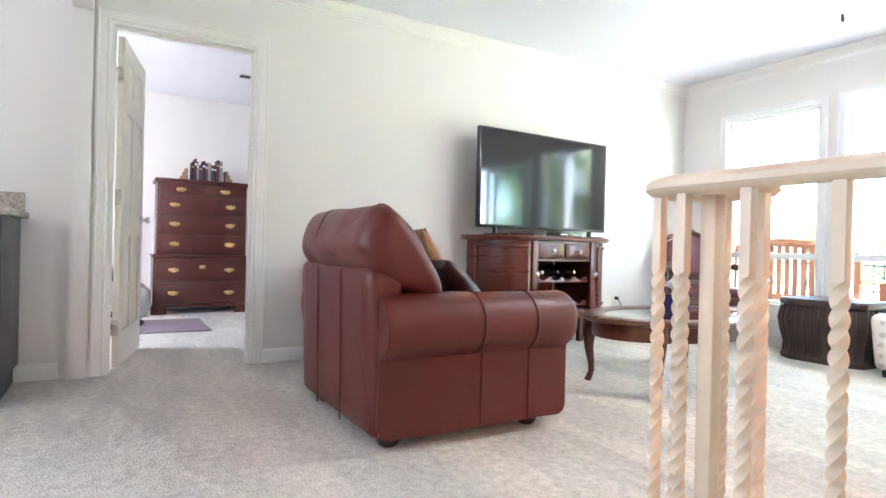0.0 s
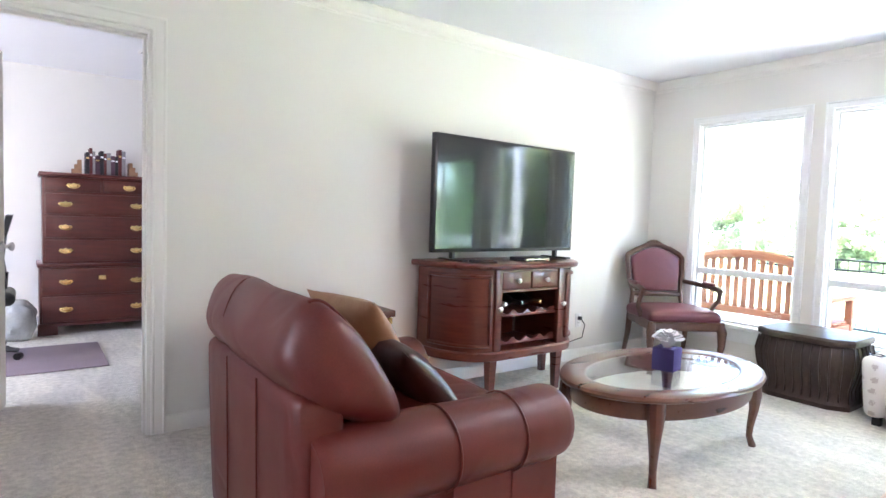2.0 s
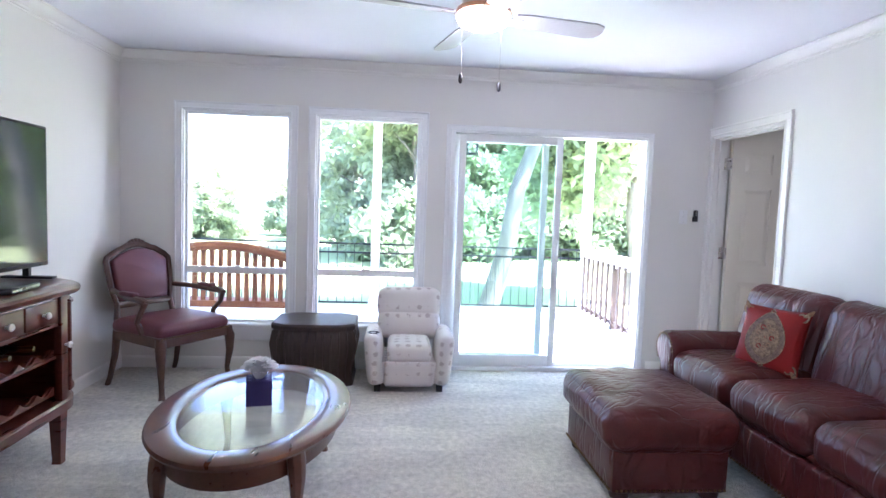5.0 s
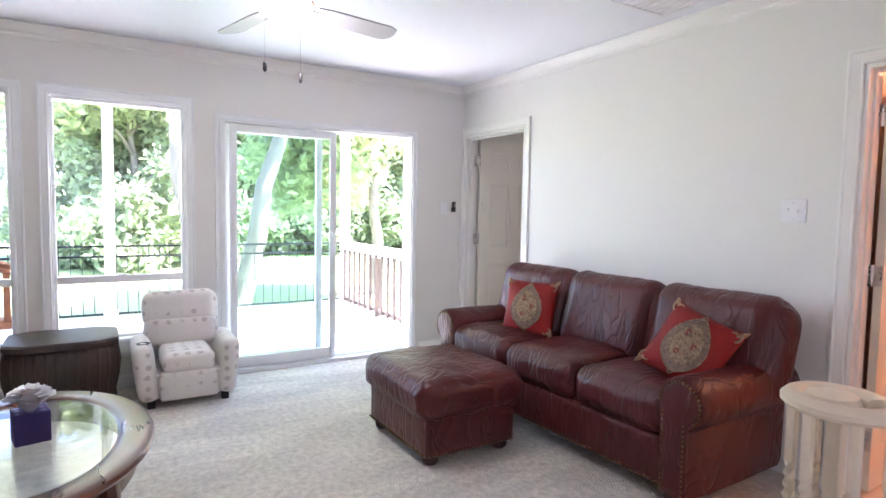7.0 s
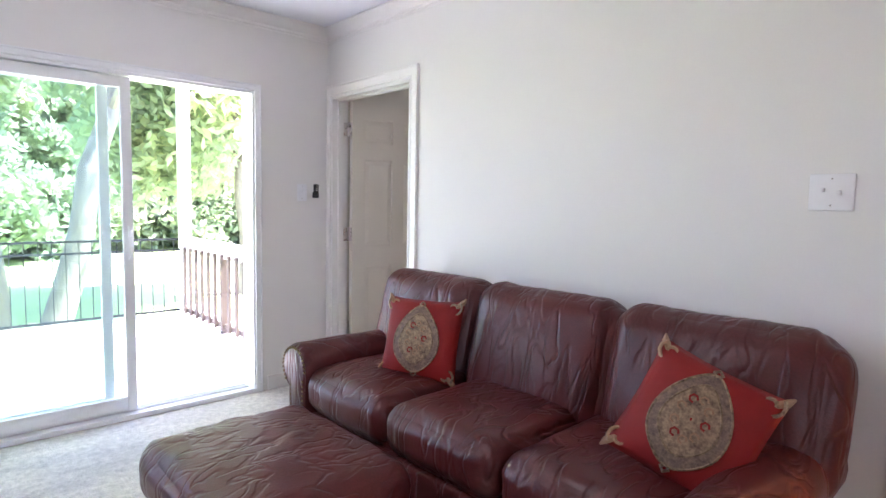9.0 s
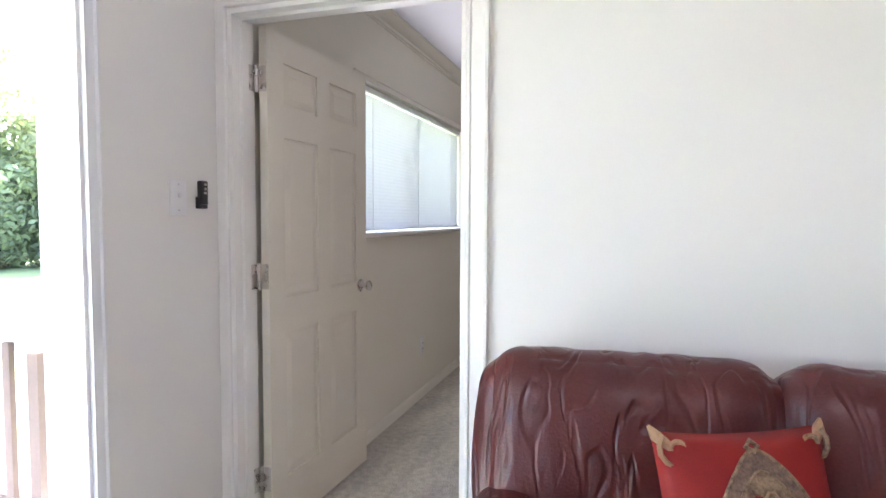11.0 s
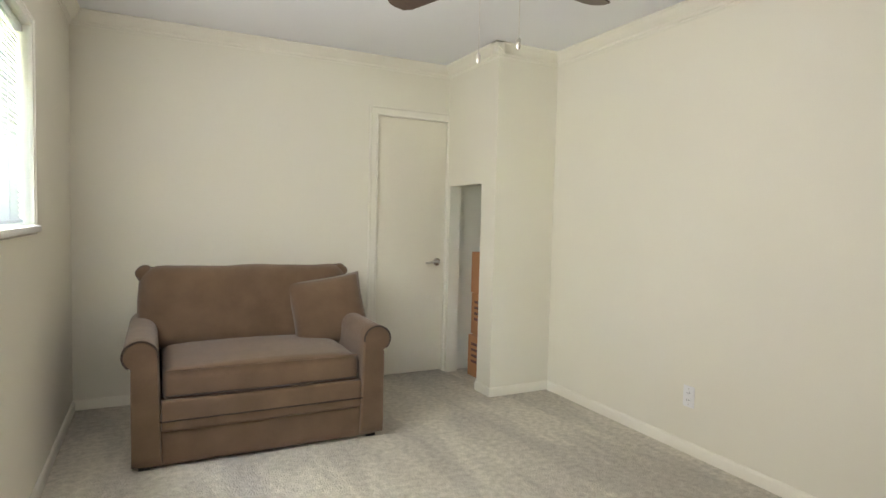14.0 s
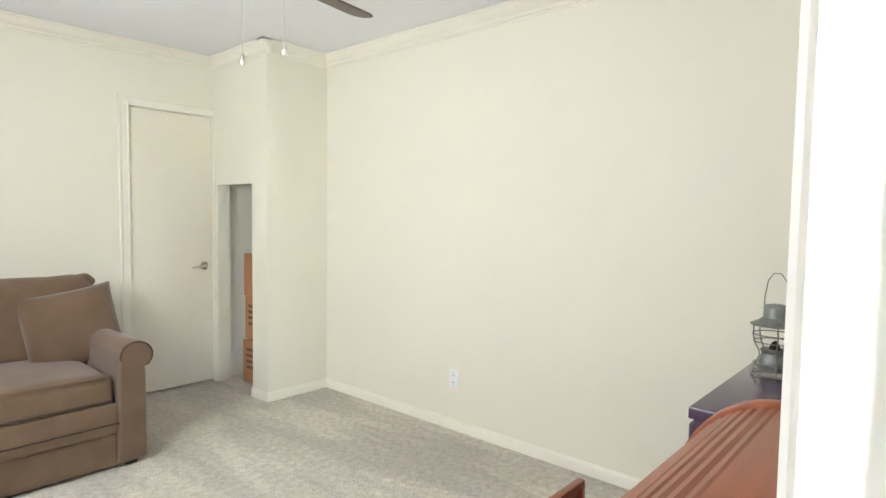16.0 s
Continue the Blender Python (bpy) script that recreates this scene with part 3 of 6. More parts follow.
def doorway(name, a0, a1, top, y0, y1, both, stop_side):
    """Casing on the room side (and beyond), jamb lining and stop."""
    dw = tagged(new(name), "white moulded casing and jamb round a doorway", "door frame", kind="structure")
    part("casing", casing("c", 'x', max(y0, y1), 1, a0, a1, top), TRIM, dw, smooth=30)
    part("casing", casing("c", 'x', min(y0, y1), -1, a0, a1, top), TRIM, dw, smooth=30)
    lo, hi = min(y0, y1) - 0.002, max(y0, y1) + 0.002
    part("jamb", B((a0, a0 + 0.018, lo, hi, 0, top), (a1 - 0.018, a1, lo, hi, 0, top), (a0 + .018, a1 - .018, lo, hi, top - 0.018, top)), TRIM, dw, smooth=None)
    s0, s1 = stop_side
    part("stop", B((a0 + .018, a0 + .030, s0, s1, 0, top - .018), (a1 - .030, a1 - .018, s0, s1, 0, top - .018), (a0 + .03, a1 - .03, s0, s1, top - .03, top - .018)), TRIM, dw, smooth=None)
    return dw


doorway("door_frame_south", *SD, 1.98, YS - T, YS, True, (YS - 0.075, YS - 0.04))
doorway("door_frame_bath", *OD, 1.98, YS - T, YS, True, (YS - 0.075, YS - 0.04))
doorway("door_frame_office", *ND, 2.03, YN, YN + T, True, (YN + 0.04, YN + 0.075))
cl = tagged(new("door_frame_closet"), "cream casing round a narrow closed door", "door frame", kind="structure")
part("casing", casing("c", 'x', -4.47, 1, 3.03, 3.61, 2.0), BEDTRIM, cl, smooth=30)


def panel_door(name, width, height, m, label, knob=True, flat=False, lever=False, hinges=3, sub=DOOR):
    """A leaf hinged at x = 0 that reaches to +x, 35 mm thick, with six raised panels on both faces."""
    d = thing(name, m, label, "door")
    d["kind"] = "structure"
    t = 0.0175
    bm = B((0.003, width, -t + .011, t - .011, 0.012, height))
    panels = []
    st, mid = 0.105, 0.10
    pw = (width - 2 * st - mid) / 2
    cols = [(st, st + pw), (st + pw + mid, width - st)]
    rows_ = [(0.22, 0.80), (0.94, 1.56), (1.68, height - 0.11)]
    if not flat:
        for s in (-1, 1):
            y0, y1 = (t - .012, t) if s > 0 else (-t, -t + .012)
            fr = [(0.003, st, y0, y1, .012, height), (width - st, width, y0, y1, .012, height), (st + pw, st + pw + mid, y0, y1, .012, height)]
            zs = [0.012] + [v for r_ in rows_ for v in r_] + [height]
            for c0, c1 in cols:
                for k in range(0, len(zs), 2):
                    fr.append((c0, c1, y0, y1, zs[k], zs[k + 1]))
            join(bm, B(*fr))
            for c0, c1 in cols:
                for z0, z1 in rows_:
                    g = .028
                    b2 = bmesh.new()
                    ys = s * (t - .0105)
                    yf = s * (t - .0025)
                    o = [b2.verts.new(v) for v in ((c0 + .012, ys, z0 + .012), (c1 - .012, ys, z0 + .012), (c1 - .012, ys, z1 - .012), (c0 + .012, ys, z1 - .012))]
                    i_ = [b2.verts.new(v) for v in ((c0 + g + .012, yf, z0 + g + .012), (c1 - g - .012, yf, z0 + g + .012), (c1 - g - .012, yf, z1 - g - .012), (c0 + g + .012, yf, z1 - g - .012))]
                    for k in range(4):
                        b2.faces.new((o[k], o[(k + 1) % 4], i_[(k + 1) % 4], i_[k]))
                    b2.faces.new(i_)
                    panels.append(b2)
    else:
        bm.free()
        bm = B((0.003, width, -t, t, 0.012, height), bev=.002)
    leaf = part("leaf", bm, sub, d, smooth=None)
    for b2 in panels:
        part("panel", b2, sub, leaf, smooth=None)
    if hinges:
        for z in ((0.25, 1.03, 1.765) if hinges == 3 else ()):
            h = part("hinge", B((0.0005, 0.0028, -t + .003, t, z - .047, z + .047), (-0.037, -0.001, t + .0155, t + .018, z - .047, z + .047), bev=.0008), CHROME, d, "satin nickel butt hinge")
            part("pin", tube([(-.001, t + .009, z - .050), (-.001, t + .009, z + .050)], .0085, 10), CHROME, h)
    if knob:
        kb = bmesh.new()
        for s in (-1, 1):
            pr = [(.030, 0), (.032, .004), (.026, .010), (.012, .014), (.011, .028), (.018, .036), (.025, .043), (.025, .052), (.017, .058), (.002, .060)]
            b2 = lathe(pr, 20)
            join(kb, b2, pose(width - .065, s * t, .92, -90 * s, 0, 0))
        part("knob", kb, CHROME, d, "satin nickel round knob")
    if lever:
        b2 = lathe([(.030, 0), (.031, .006), (.012, .010), (.011, .045), (.002, .046)], 18)
        kb = join(bmesh.new(), b2, pose(width - .065, -t, .89, 90, 0, 0))
        tube([(width - .065, -t - .042, .89), (width - .10, -t - .044, .893), (width - .15, -t - .040, .886), (width - .175, -t - .036, .884)], [.010, .009, .008, .007], bm=kb)
        part("lever", kb, CHROME, d, "satin nickel lever handle")
    return d


panel_door("door_bedroom", 0.79, 1.955, pose(5.5045, -0.354, 0, 0, 0, -91.6), "cream six-panel door standing open against the wall")
panel_door("door_office", 0.73, 1.99, pose(0.6705, YN + T + 0.02, 0, 0, 0, 79), "cream six-panel door standing open into the office")
panel_door("door_bath", 0.78, 1.955, pose(2.2465, -0.354, 0, 0, 0, -88), "cream six-panel door opened into the bathroom")
panel_door("door_closet", 0.575, 1.997, pose(3.607, -4.492, 0, 0, 0, 180), "plain cream closed door with a lever handle", knob=False, flat=True, lever=True, hinges=0)
wall("wall_closet_door_back", 'x', -4.54, -0.05, 3.0, 3.65, 0, 2.05)

# ---- windows of the living room
for i, (a0, a1) in enumerate((W1, W2)):
    w = tagged(new(f"window_{i + 1}"), "white single-hung window with a low meeting rail", "window", kind="structure")
    x0 = XE + 0.015
    part("casing", casing("c", 'y', XE, -1, a0, a1, 2.015, 0.36, four=False, w=.85), TRIMW, w, smooth=30)
    part("reveal", B((XE - .004, XE + .08, a0, a0 + .008, .36, 2.015), (XE - .004, XE + .08, a1 - .008, a1, .36, 2.015), (XE - .004, XE + .08, a0 + .008, a1 - .008, 2.005, 2.015)), TRIMW, w, smooth=None)
    part("window_sill", B((XE - .045, XE + .09, a0 - .08, a1 + .08, .335, .362), bev=.006), TRIMW, w)
    part("apron", B((XE - .016, XE - .001, a0 - .06, a1 + .06, .225, .334), bev=.004), TRIMW, w)
    f = .018
    part("window_frame", B((x0 + .02, x0 + .07, a0 + .008, a0 + .008 + f, .362, 2.005), (x0 + .02, x0 + .07, a1 - .008 - f, a1 - .008, .362, 2.005),
                           (x0 + .02, x0 + .07, a0 + .008 + f, a1 - .008 - f, 2.005 - f, 2.005), (x0 + .02, x0 + .07, a0 + .008 + f, a1 - .008 - f, .362, .362 + f), bev=.003), TRIMW, w)
    part("meeting_rail", B((x0 + .015, x0 + .065, a0 + .026, a1 - .026, .75, .80), bev=.004), TRIMW, w)
    part("sash_lock", B((x0 + .0, x0 + .02, (a0 + a1) / 2 - .03, (a0 + a1) / 2 + .03, .80, .812), bev=.003), TRIMW, w)
    for z0, z1 in ((.38, .75), (.80, 1.987)):
        g = part("pane", B((x0 + .04, x0 + .044, a0 + .026, a1 - .026, z0, z1)), GLASS, w, smooth=None)
        g.visible_shadow = False

# ---- sliding door, its leaf pushed back
sl = tagged(new("sliding_door"), "white sliding patio door pushed half open", "sliding door", kind="structure")
part("casing", casing("c", 'y', XE, -1, SL[0], SL[1], 1.945, w=.62), TRIMW, sl, smooth=30)
part("outer_frame", B((XE - .003, XE + .15, SL[0], SL[0] + .012, 0, 1.945), (XE - .003, XE + .15, SL[1] - .03, SL[1], 0, 1.945), (XE - .003, XE + .15, SL[0] + .012, SL[1] - .03, 1.93, 1.945)), TRIMW, sl, smooth=None)
part("track", B((XE - .02, XE + .16, SL[0], SL[1], 0.002, .03), (XE + .04, XE + .048, SL[0] + .03, SL[1] - .03, .03, .042), (XE + .09, XE + .098, SL[0] + .03, SL[1] - .03, .03, .042)), TRIMW, sl, smooth=None)
for nm, a0, a1, x, gm in (("fixed_panel", 1.01, 1.86, XE + .045, GREENGLASS), ("sliding_panel", 1.112, 1.895, XE + .105, GREENGLASS)):
    f = .052
    p_ = part(nm, B((x - .018, x + .018, a0, a0 + f, .043, 1.925), (x - .018, x + .018, a1 - f, a1, .043, 1.925), (x - .018, x + .018, a0 + f, a1 - f, 1.865, 1.925), (x - .018, x + .018, a0 + f, a1 - f, .043, .12), bev=.004), TRIMW, sl)
    g = part("pane", B((x - .003, x + .003, a0 + f, a1 - f, .12, 1.865)), gm, p_, smooth=None)
    g.visible_shadow = False
    if nm == "fixed_panel":
        part("handle", tube([(x - .022, a0 + .028, .92), (x - .05, a0 + .028, .94), (x - .05, a0 + .028, 1.08), (x - .022, a0 + .028, 1.10)], .008), TRIMW, p_, "white pull handle")

# ---- bedroom window with blinds
w = tagged(new("window_3"), "wide bedroom window behind closed white venetian blinds", "window", kind="structure")
part("casing", casing("c", 'y', XB, -1, BW[0], BW[1], 1.98, 1.17, four=True, w=.55), BEDTRIM, w, smooth=30)
part("window_sill", B((XB - .035, XB + .12, BW[0] - .04, BW[1] + .04, 1.145, 1.172), bev=.006), TRIM, w)
part("window_frame", B((XB + .10, XB + .15, BW[0], BW[0] + .04, 1.172, 1.98), (XB + .10, XB + .15, BW[1] - .04, BW[1], 1.172, 1.98), (XB + .10, XB + .15, BW[0] + .04, BW[1] - .04, 1.94, 1.98),
                       (XB + .10, XB + .15, BW[0] + .04, BW[1] - .04, 1.172, 1.21), (XB + .10, XB + .15, -2.26, -2.21, 1.21, 1.94)), TRIMW, w, smooth=None)
g = part("pane", B((XB + .12, XB + .124, BW[0] + .04, BW[1] - .04, 1.21, 1.94)), GLASS, w, smooth=None)
g.visible_shadow = False
bl = thing("venetian_blind", pose(0, 0, 0), "white metal venetian blind lowered over the window", "blind")
part("headrail", B((XB + .015, XB + .055, BW[0] + .012, BW[1] - .012, 1.945, 1.975), bev=.004), BLIND, bl)
part("bottom_rail", B((XB + .022, XB + .048, BW[0] + .014, BW[1] - .014, 1.182, 1.197), bev=.004), BLIND, bl)
sb = bmesh.new()
L0, L1 = BW[0] + .014, BW[1] - .014
prof = [(-.006, -.0130), (-.0035, -.006), (0, .0005), (.0035, .0075), (.006, .0120)]
rows_ = [[sb.verts.new((u, a, v + o)) for u, v in prof] for o in (0, .0008) for a in (L0, L1)]
for k in range(4):
    sb.faces.new((rows_[0][k], rows_[0][k + 1], rows_[1][k + 1], rows_[1][k]))
    sb.faces.new((rows_[2][k], rows_[2][k + 1], rows_[3][k + 1], rows_[3][k]))
slat = finish("slat", sb, BLIND, 180)
for k in range(36):
    o = new("slat", slat)
    o.parent = bl
    o.matrix_basis = pose(XB + .035, 0, 1.208 + k * .0205)
for a in (BW[0] + .25, -2.24, BW[1] - .25):
    part("ladder_cord", tube([(XB + .021, a, 1.19), (XB + .021, a, 1.95)], .0012, 5), BLIND, bl)

# ---------------------------------------------------------------- outdoors
solid("ground", B((5.9, 700, -500, 500, -1.5, -1.3), (-600, 5.9, -500, 500, -1.6, -1.5)), GRASS, "sunlit mown lawn reaching to the trees", "lawn", kind="structure", smooth=None)
deck = tagged(new("deck"), "pale painted wooden deck outside the sliding door", "deck", kind="structure")
plank = finish("plank", B((5.76, 8.95, 0, .138, -.09, -.06), bev=.003, seg=1), ASPH, None)
for k in range(40):
    o = new("plank", plank)
    o.parent = deck
    o.matrix_basis = pose(0, -0.55 + k * .143, 0)
part("fascia", B((8.93, 8.99, -.56, 5.2, -.30, -.062)), ASPH, deck, smooth=None)
part("joists", B(*[(5.80, 8.92, -0.5 + k * 1.1, -0.45 + k * 1.1, -.28, -.092) for k in range(6)]), ASPH, deck, smooth=None)
for i, (px, py) in enumerate(((8.80, 2.62), (8.80, -0.30), (8.80, 5.1))):
    pb = thing("porch_post", pose(px, py, -.06), "white square porch post at the deck edge", "post", "porch posts")
    part("shaft", B((-.055, .055, -.055, .055, 0, 2.62), bev=.006), TRIMW, pb)
    part("base", B((-.075, .075, -.075, .075, 0, .10), bev=.006), TRIMW, pb)
    part("footing", B((-.06, .06, -.06, .06, -1.3, -.24)), TRIMW, pb)
pr = tagged(new("porch_roof"), "white boarded porch roof over part of the deck", "roof", kind="structure")
part("soffit", B((5.77, 9.1, 0.55, 6.2, 2.56, 2.62)), TRIMW, pr, smooth=None)
part("fascia", B((9.1, 9.14, 0.55, 6.2, 2.48, 2.72), (5.77, 9.1, 0.51, 0.55, 2.48, 2.72)), TRIMW, pr, smooth=None)
# iron rail along the front
ir = thing("iron_railing", pose(8.80, 0, -.06), "thin black iron railing along the deck edge", "railing")
for z in (.86, .74, .06):
    part("rail", B((-.014, .014, -.24, 5.04, z - .011, z + .011)), IRON, ir, smooth=None)
bal = finish("baluster", B((-.004, .004, -.004, .004, .06, .85)), IRON, None)
for k in range(46):
    o = new("baluster", bal)
    o.parent = ir
    o.matrix_basis = pose(0, -.18 + k * .114, 0)
# slatted side rail
sr = thing("deck_side_railing", pose(0, -.27, -.06), "slatted side railing with a pale cap", "railing")
part("cap_rail", B((6.55, 8.74, -.06, .06, .85, .885), bev=.006), ASPH, sr)
part("top_rail", B((6.55, 8.74, -.02, .02, .74, .85), bev=.004), ASPH, sr)
part("bottom_rail", B((6.55, 8.74, -.02, .02, .05, .10), bev=.004), SLATP, sr)
for x in (6.57, 7.6):
    part("post", B((x - .03, x + .03, -.03, .03, -.001, .74)), SLATP, sr, smooth=None)
bal = finish("slat", B((-.022, .022, -.012, .012, .04, .78)), SLATP, None)
for k in range(12):
    o = new("slat", bal)
    o.parent = sr
    o.matrix_basis = pose(6.70 + k * .175, .034, 0)
# bench
be = thing("garden_bench", pose(6.40, 3.95, -.06), "reddish teak garden bench with an arched slatted back", "bench")
bw = .70
archpts = [(.0, y, .80 + .17 * math.cos(y / bw * 1.35)) for y in [-bw + 2 * bw * i / 24 for i in range(25)]]
part("top_rail", tube(archpts, .042, 8), BENCH, be)
part("lower_rail", B((-.03, .03, -bw, bw, .40, .46), bev=.006), BENCH, be)
for k in range(17):
    y = -bw + .08 + k * (2 * bw - .16) / 16
    part("back_slat", B((-.009, .009, y - .022, y + .022, .45, .79 + .17 * math.cos(y / bw * 1.35)), bev=.003, seg=1), BENCH, be)
for k in range(5):
    part("seat_slat", B((.06 + k * .095, .14 + k * .095, -bw, bw, .385, .41), bev=.005, seg=1), BENCH, be)
for y in (-bw, bw):
    part("leg", B((-.035, .035, y - .03, y + .03, 0, .86), bev=.006), BENCH, be)
    part("leg", B((.46, .52, y - .03, y + .03, 0, .60), bev=.006), BENCH, be)
    part("armrest", B((-.03, .55, y - .04, y + .04, .60, .635), bev=.01), BENCH, be)
    part("side_rail", B((.03, .46, y - .02, y + .02, .32, .384), bev=.004), BENCH, be)
# porch lantern
pl = thing("porch_lantern", pose(7.5, 1.52, 2.56), "black metal lantern hanging from the porch roof", "lantern")
part("chain", tube([(0, 0, 0), (0, 0, -.36)], .006), IRON, pl)
part("cap", lathe([(.02, -.35), (.09, -.41), (.10, -.43)], 8), IRON, pl)
part("glass", lathe([(.075, -.43), (.065, -.60)], 8), GLASS, pl)
cg = bmesh.new()
for k in range(4):
    an = math.pi / 4 + k * math.pi / 2
    tube([(.088 * math.cos(an), .088 * math.sin(an), -.42), (.075 * math.cos(an), .075 * math.sin(an), -.62)], .008, 6, cg)
part("cage", lathe([(.08, -.63), (.08, -.61), (.03, -.60)], 8, cg), IRON, pl)

# trees
rng = random.Random(5)


def crown_mesh(name, rx, rz, leaves, material, seed, size=0.16):
    """A crown of leaf cards gathered into uneven clumps with gaps."""
    r = random.Random(seed)
    clumps = []
    for _ in range(46):
        u = Vector((r.gauss(0, 1), r.gauss(0, 1), r.gauss(0, 1))).normalized() * r.uniform(0.35, 1.0)
        clumps.append((Vector((u.x * rx, u.y * rx, u.z * rz)), r.uniform(.16, .34) * rx))
    vs, fs = [], []
    for i in range(leaves):
        c, cr = clumps[i % len(clumps)]
        p = c + Vector((r.gauss(0, .5), r.gauss(0, .5), r.gauss(0, .38))) * cr
        a = Vector((r.gauss(0, 1), r.gauss(0, 1), r.gauss(0, 1))).normalized()
        b_ = a.cross(Vector((r.gauss(0, 1), r.gauss(0, 1), r.gauss(0, 1)))).normalized()
        s = size * r.uniform(.6, 1.3)
        k = len(vs)
        vs += [p - a * s, p + b_ * s * .45, p + a * s, p - b_ * s * .45]
        fs.append((k, k + 1, k + 2, k + 3))
    me = bpy.data.meshes.new(name)
    me.from_pydata(vs, [], fs)
    me.materials.append(material)
    return me


CR = [crown_mesh("crown", 3.4, 4.2, 9000, LEAF, 1, .20), crown_mesh("crown", 3.6, 3.4, 9000, LEAFD, 2, .20), crown_mesh("crown", 2.6, 1.9, 6500, LEAFD, 3, .17)]


def tree(m, h, lean, r0, crowns, label, group, limbs=5):
    t = thing("tree", m, label, "tree", group)
    pts = [(lean[0] * (i / 8) ** 1.3 + .10 * math.sin(i * 1.7), lean[1] * (i / 8) ** 1.1 + .08 * math.cos(i * 2.1), h * i / 8) for i in range(9)]
    tb = tube(pts, [r0 * (1.25 - .9 * i / 8) for i in range(9)], 10)
    for k in range(limbs):
        i = 4 + k % 4
        an = k * 2.4
        p = Vector(pts[i])
        tube([p, p + Vector((math.cos(an) * .8, math.sin(an) * .8, .7)), p + Vector((math.cos(an) * 2.0, math.sin(an) * 2.0, 1.3))], [r0 * .4, r0 * .28, r0 * .1], 7, tb)
    part("trunk", tb, BARK, t)
    for k, (x, y, z, s, rz) in enumerate(crowns):
        c = new("crown", CR[k % len(CR)] if limbs else CR[2])
        c.parent = t
        c.matrix_basis = pose(x, y, z, 0, 0, rz) @ Matrix.Scale(s, 4)
    return t


tree(pose(13.0, 0.42, -1.32), 8.0, (0.4, -2.0), .19, [(.5, -2.2, 9.2, .95, 20), (1.6, -.4, 7.6, .8, 130)], "leaning grey-barked tree close to the deck", "trees near the deck")
tree(pose(13.4, 0.98, -1.32), 8.5, (0.4, 1.0), .13, [(1.0, 1.8, 9.0, .95, 70), (.6, .2, 8.0, .7, 210)], "grey-barked tree leaning away from its neighbour", "trees near the deck")
tree(pose(17.0, -4.6, -1.32), 7.0, (0.3, 0.4), .16, [(.3, .4, 6.6, 1.0, 10), (.8, 1.6, 5.0, .75, 90)], "leafy tree beside the deck", "trees near the deck")
for k in range(15):
    y = 24 - k * 3.3 + rng.uniform(-.8, .8)
    x = 31 + rng.uniform(-3, 4) + (12 if y > 4 else 0)
    hh = rng.uniform(5, 7.5) * (0.42 if y > 4 else 1.0)
    tree(pose(x, y, -1.32, 0, 0, rng.uniform(0, 360)), hh, (.4, .3), .2,
         [(0, 0, hh + .8, rng.uniform(.9, 1.15) * (.5 if y > 4 else 1), rng.uniform(0, 360)), (.6, -.5, hh * .62, .95 if y < 4 else .5, rng.uniform(0, 360)), (-.6, .3, 1.7, 1.25 if y < 4 else .8, rng.uniform(0, 360))],
         "dense green tree at the far edge of the lawn", "trees beyond the lawn", limbs=3)


# ---------------------------------------------------------------- leather seats


def studs(parent, pts, name="nailhead"):
    bm = bmesh.new()
    for p in pts:
        b2 = bmesh.new()
        bmesh.ops.create_icosphere(b2, subdivisions=1, radius=.0075)
        join(bm, b2, Matrix.Translation(p))
    return tagged(part(name, bm, ANTIQ, parent, "row of antique brass nailheads"), kind="stuff")


def bun(x, y, material=DARKCUSH):
    return lathe([(.030, 0), (.042, .012), (.045, .03), (.036, .05), (.04, .06)], 16, at=(x, y, 0))


def arm_profile(c, out, base, top, r):
    """Outline of a rolled arm, seen from its front: c is the middle of the arm, out the sign of its outer side."""
    pts = [(c - out * .055, base), (c + out * .075, base), (c + out * .075, top - 2 * r)]
    cx = c + out * .035
    pts += arc(cx, top - r, r, -62 if out > 0 else 242, 180 if out > 0 else 0, 16)
    return pts


def smooth_loop(pts, n):
    """A closed outline rounded through its corners."""
    out, k = [], len(pts)
    for i in range(k):
        p0, p1, p2, p3 = (Vector(pts[(i + o) % k]) for o in (-1, 0, 1, 2))
        for j in range(n):
            t = j / n
            out.append(tuple(.5 * (2 * p1 + (p2 - p0) * t + (2 * p0 - 5 * p1 + 4 * p2 - p3) * t * t + (3 * p1 - p0 - 3 * p2 + p3) * t ** 3)))
    return out


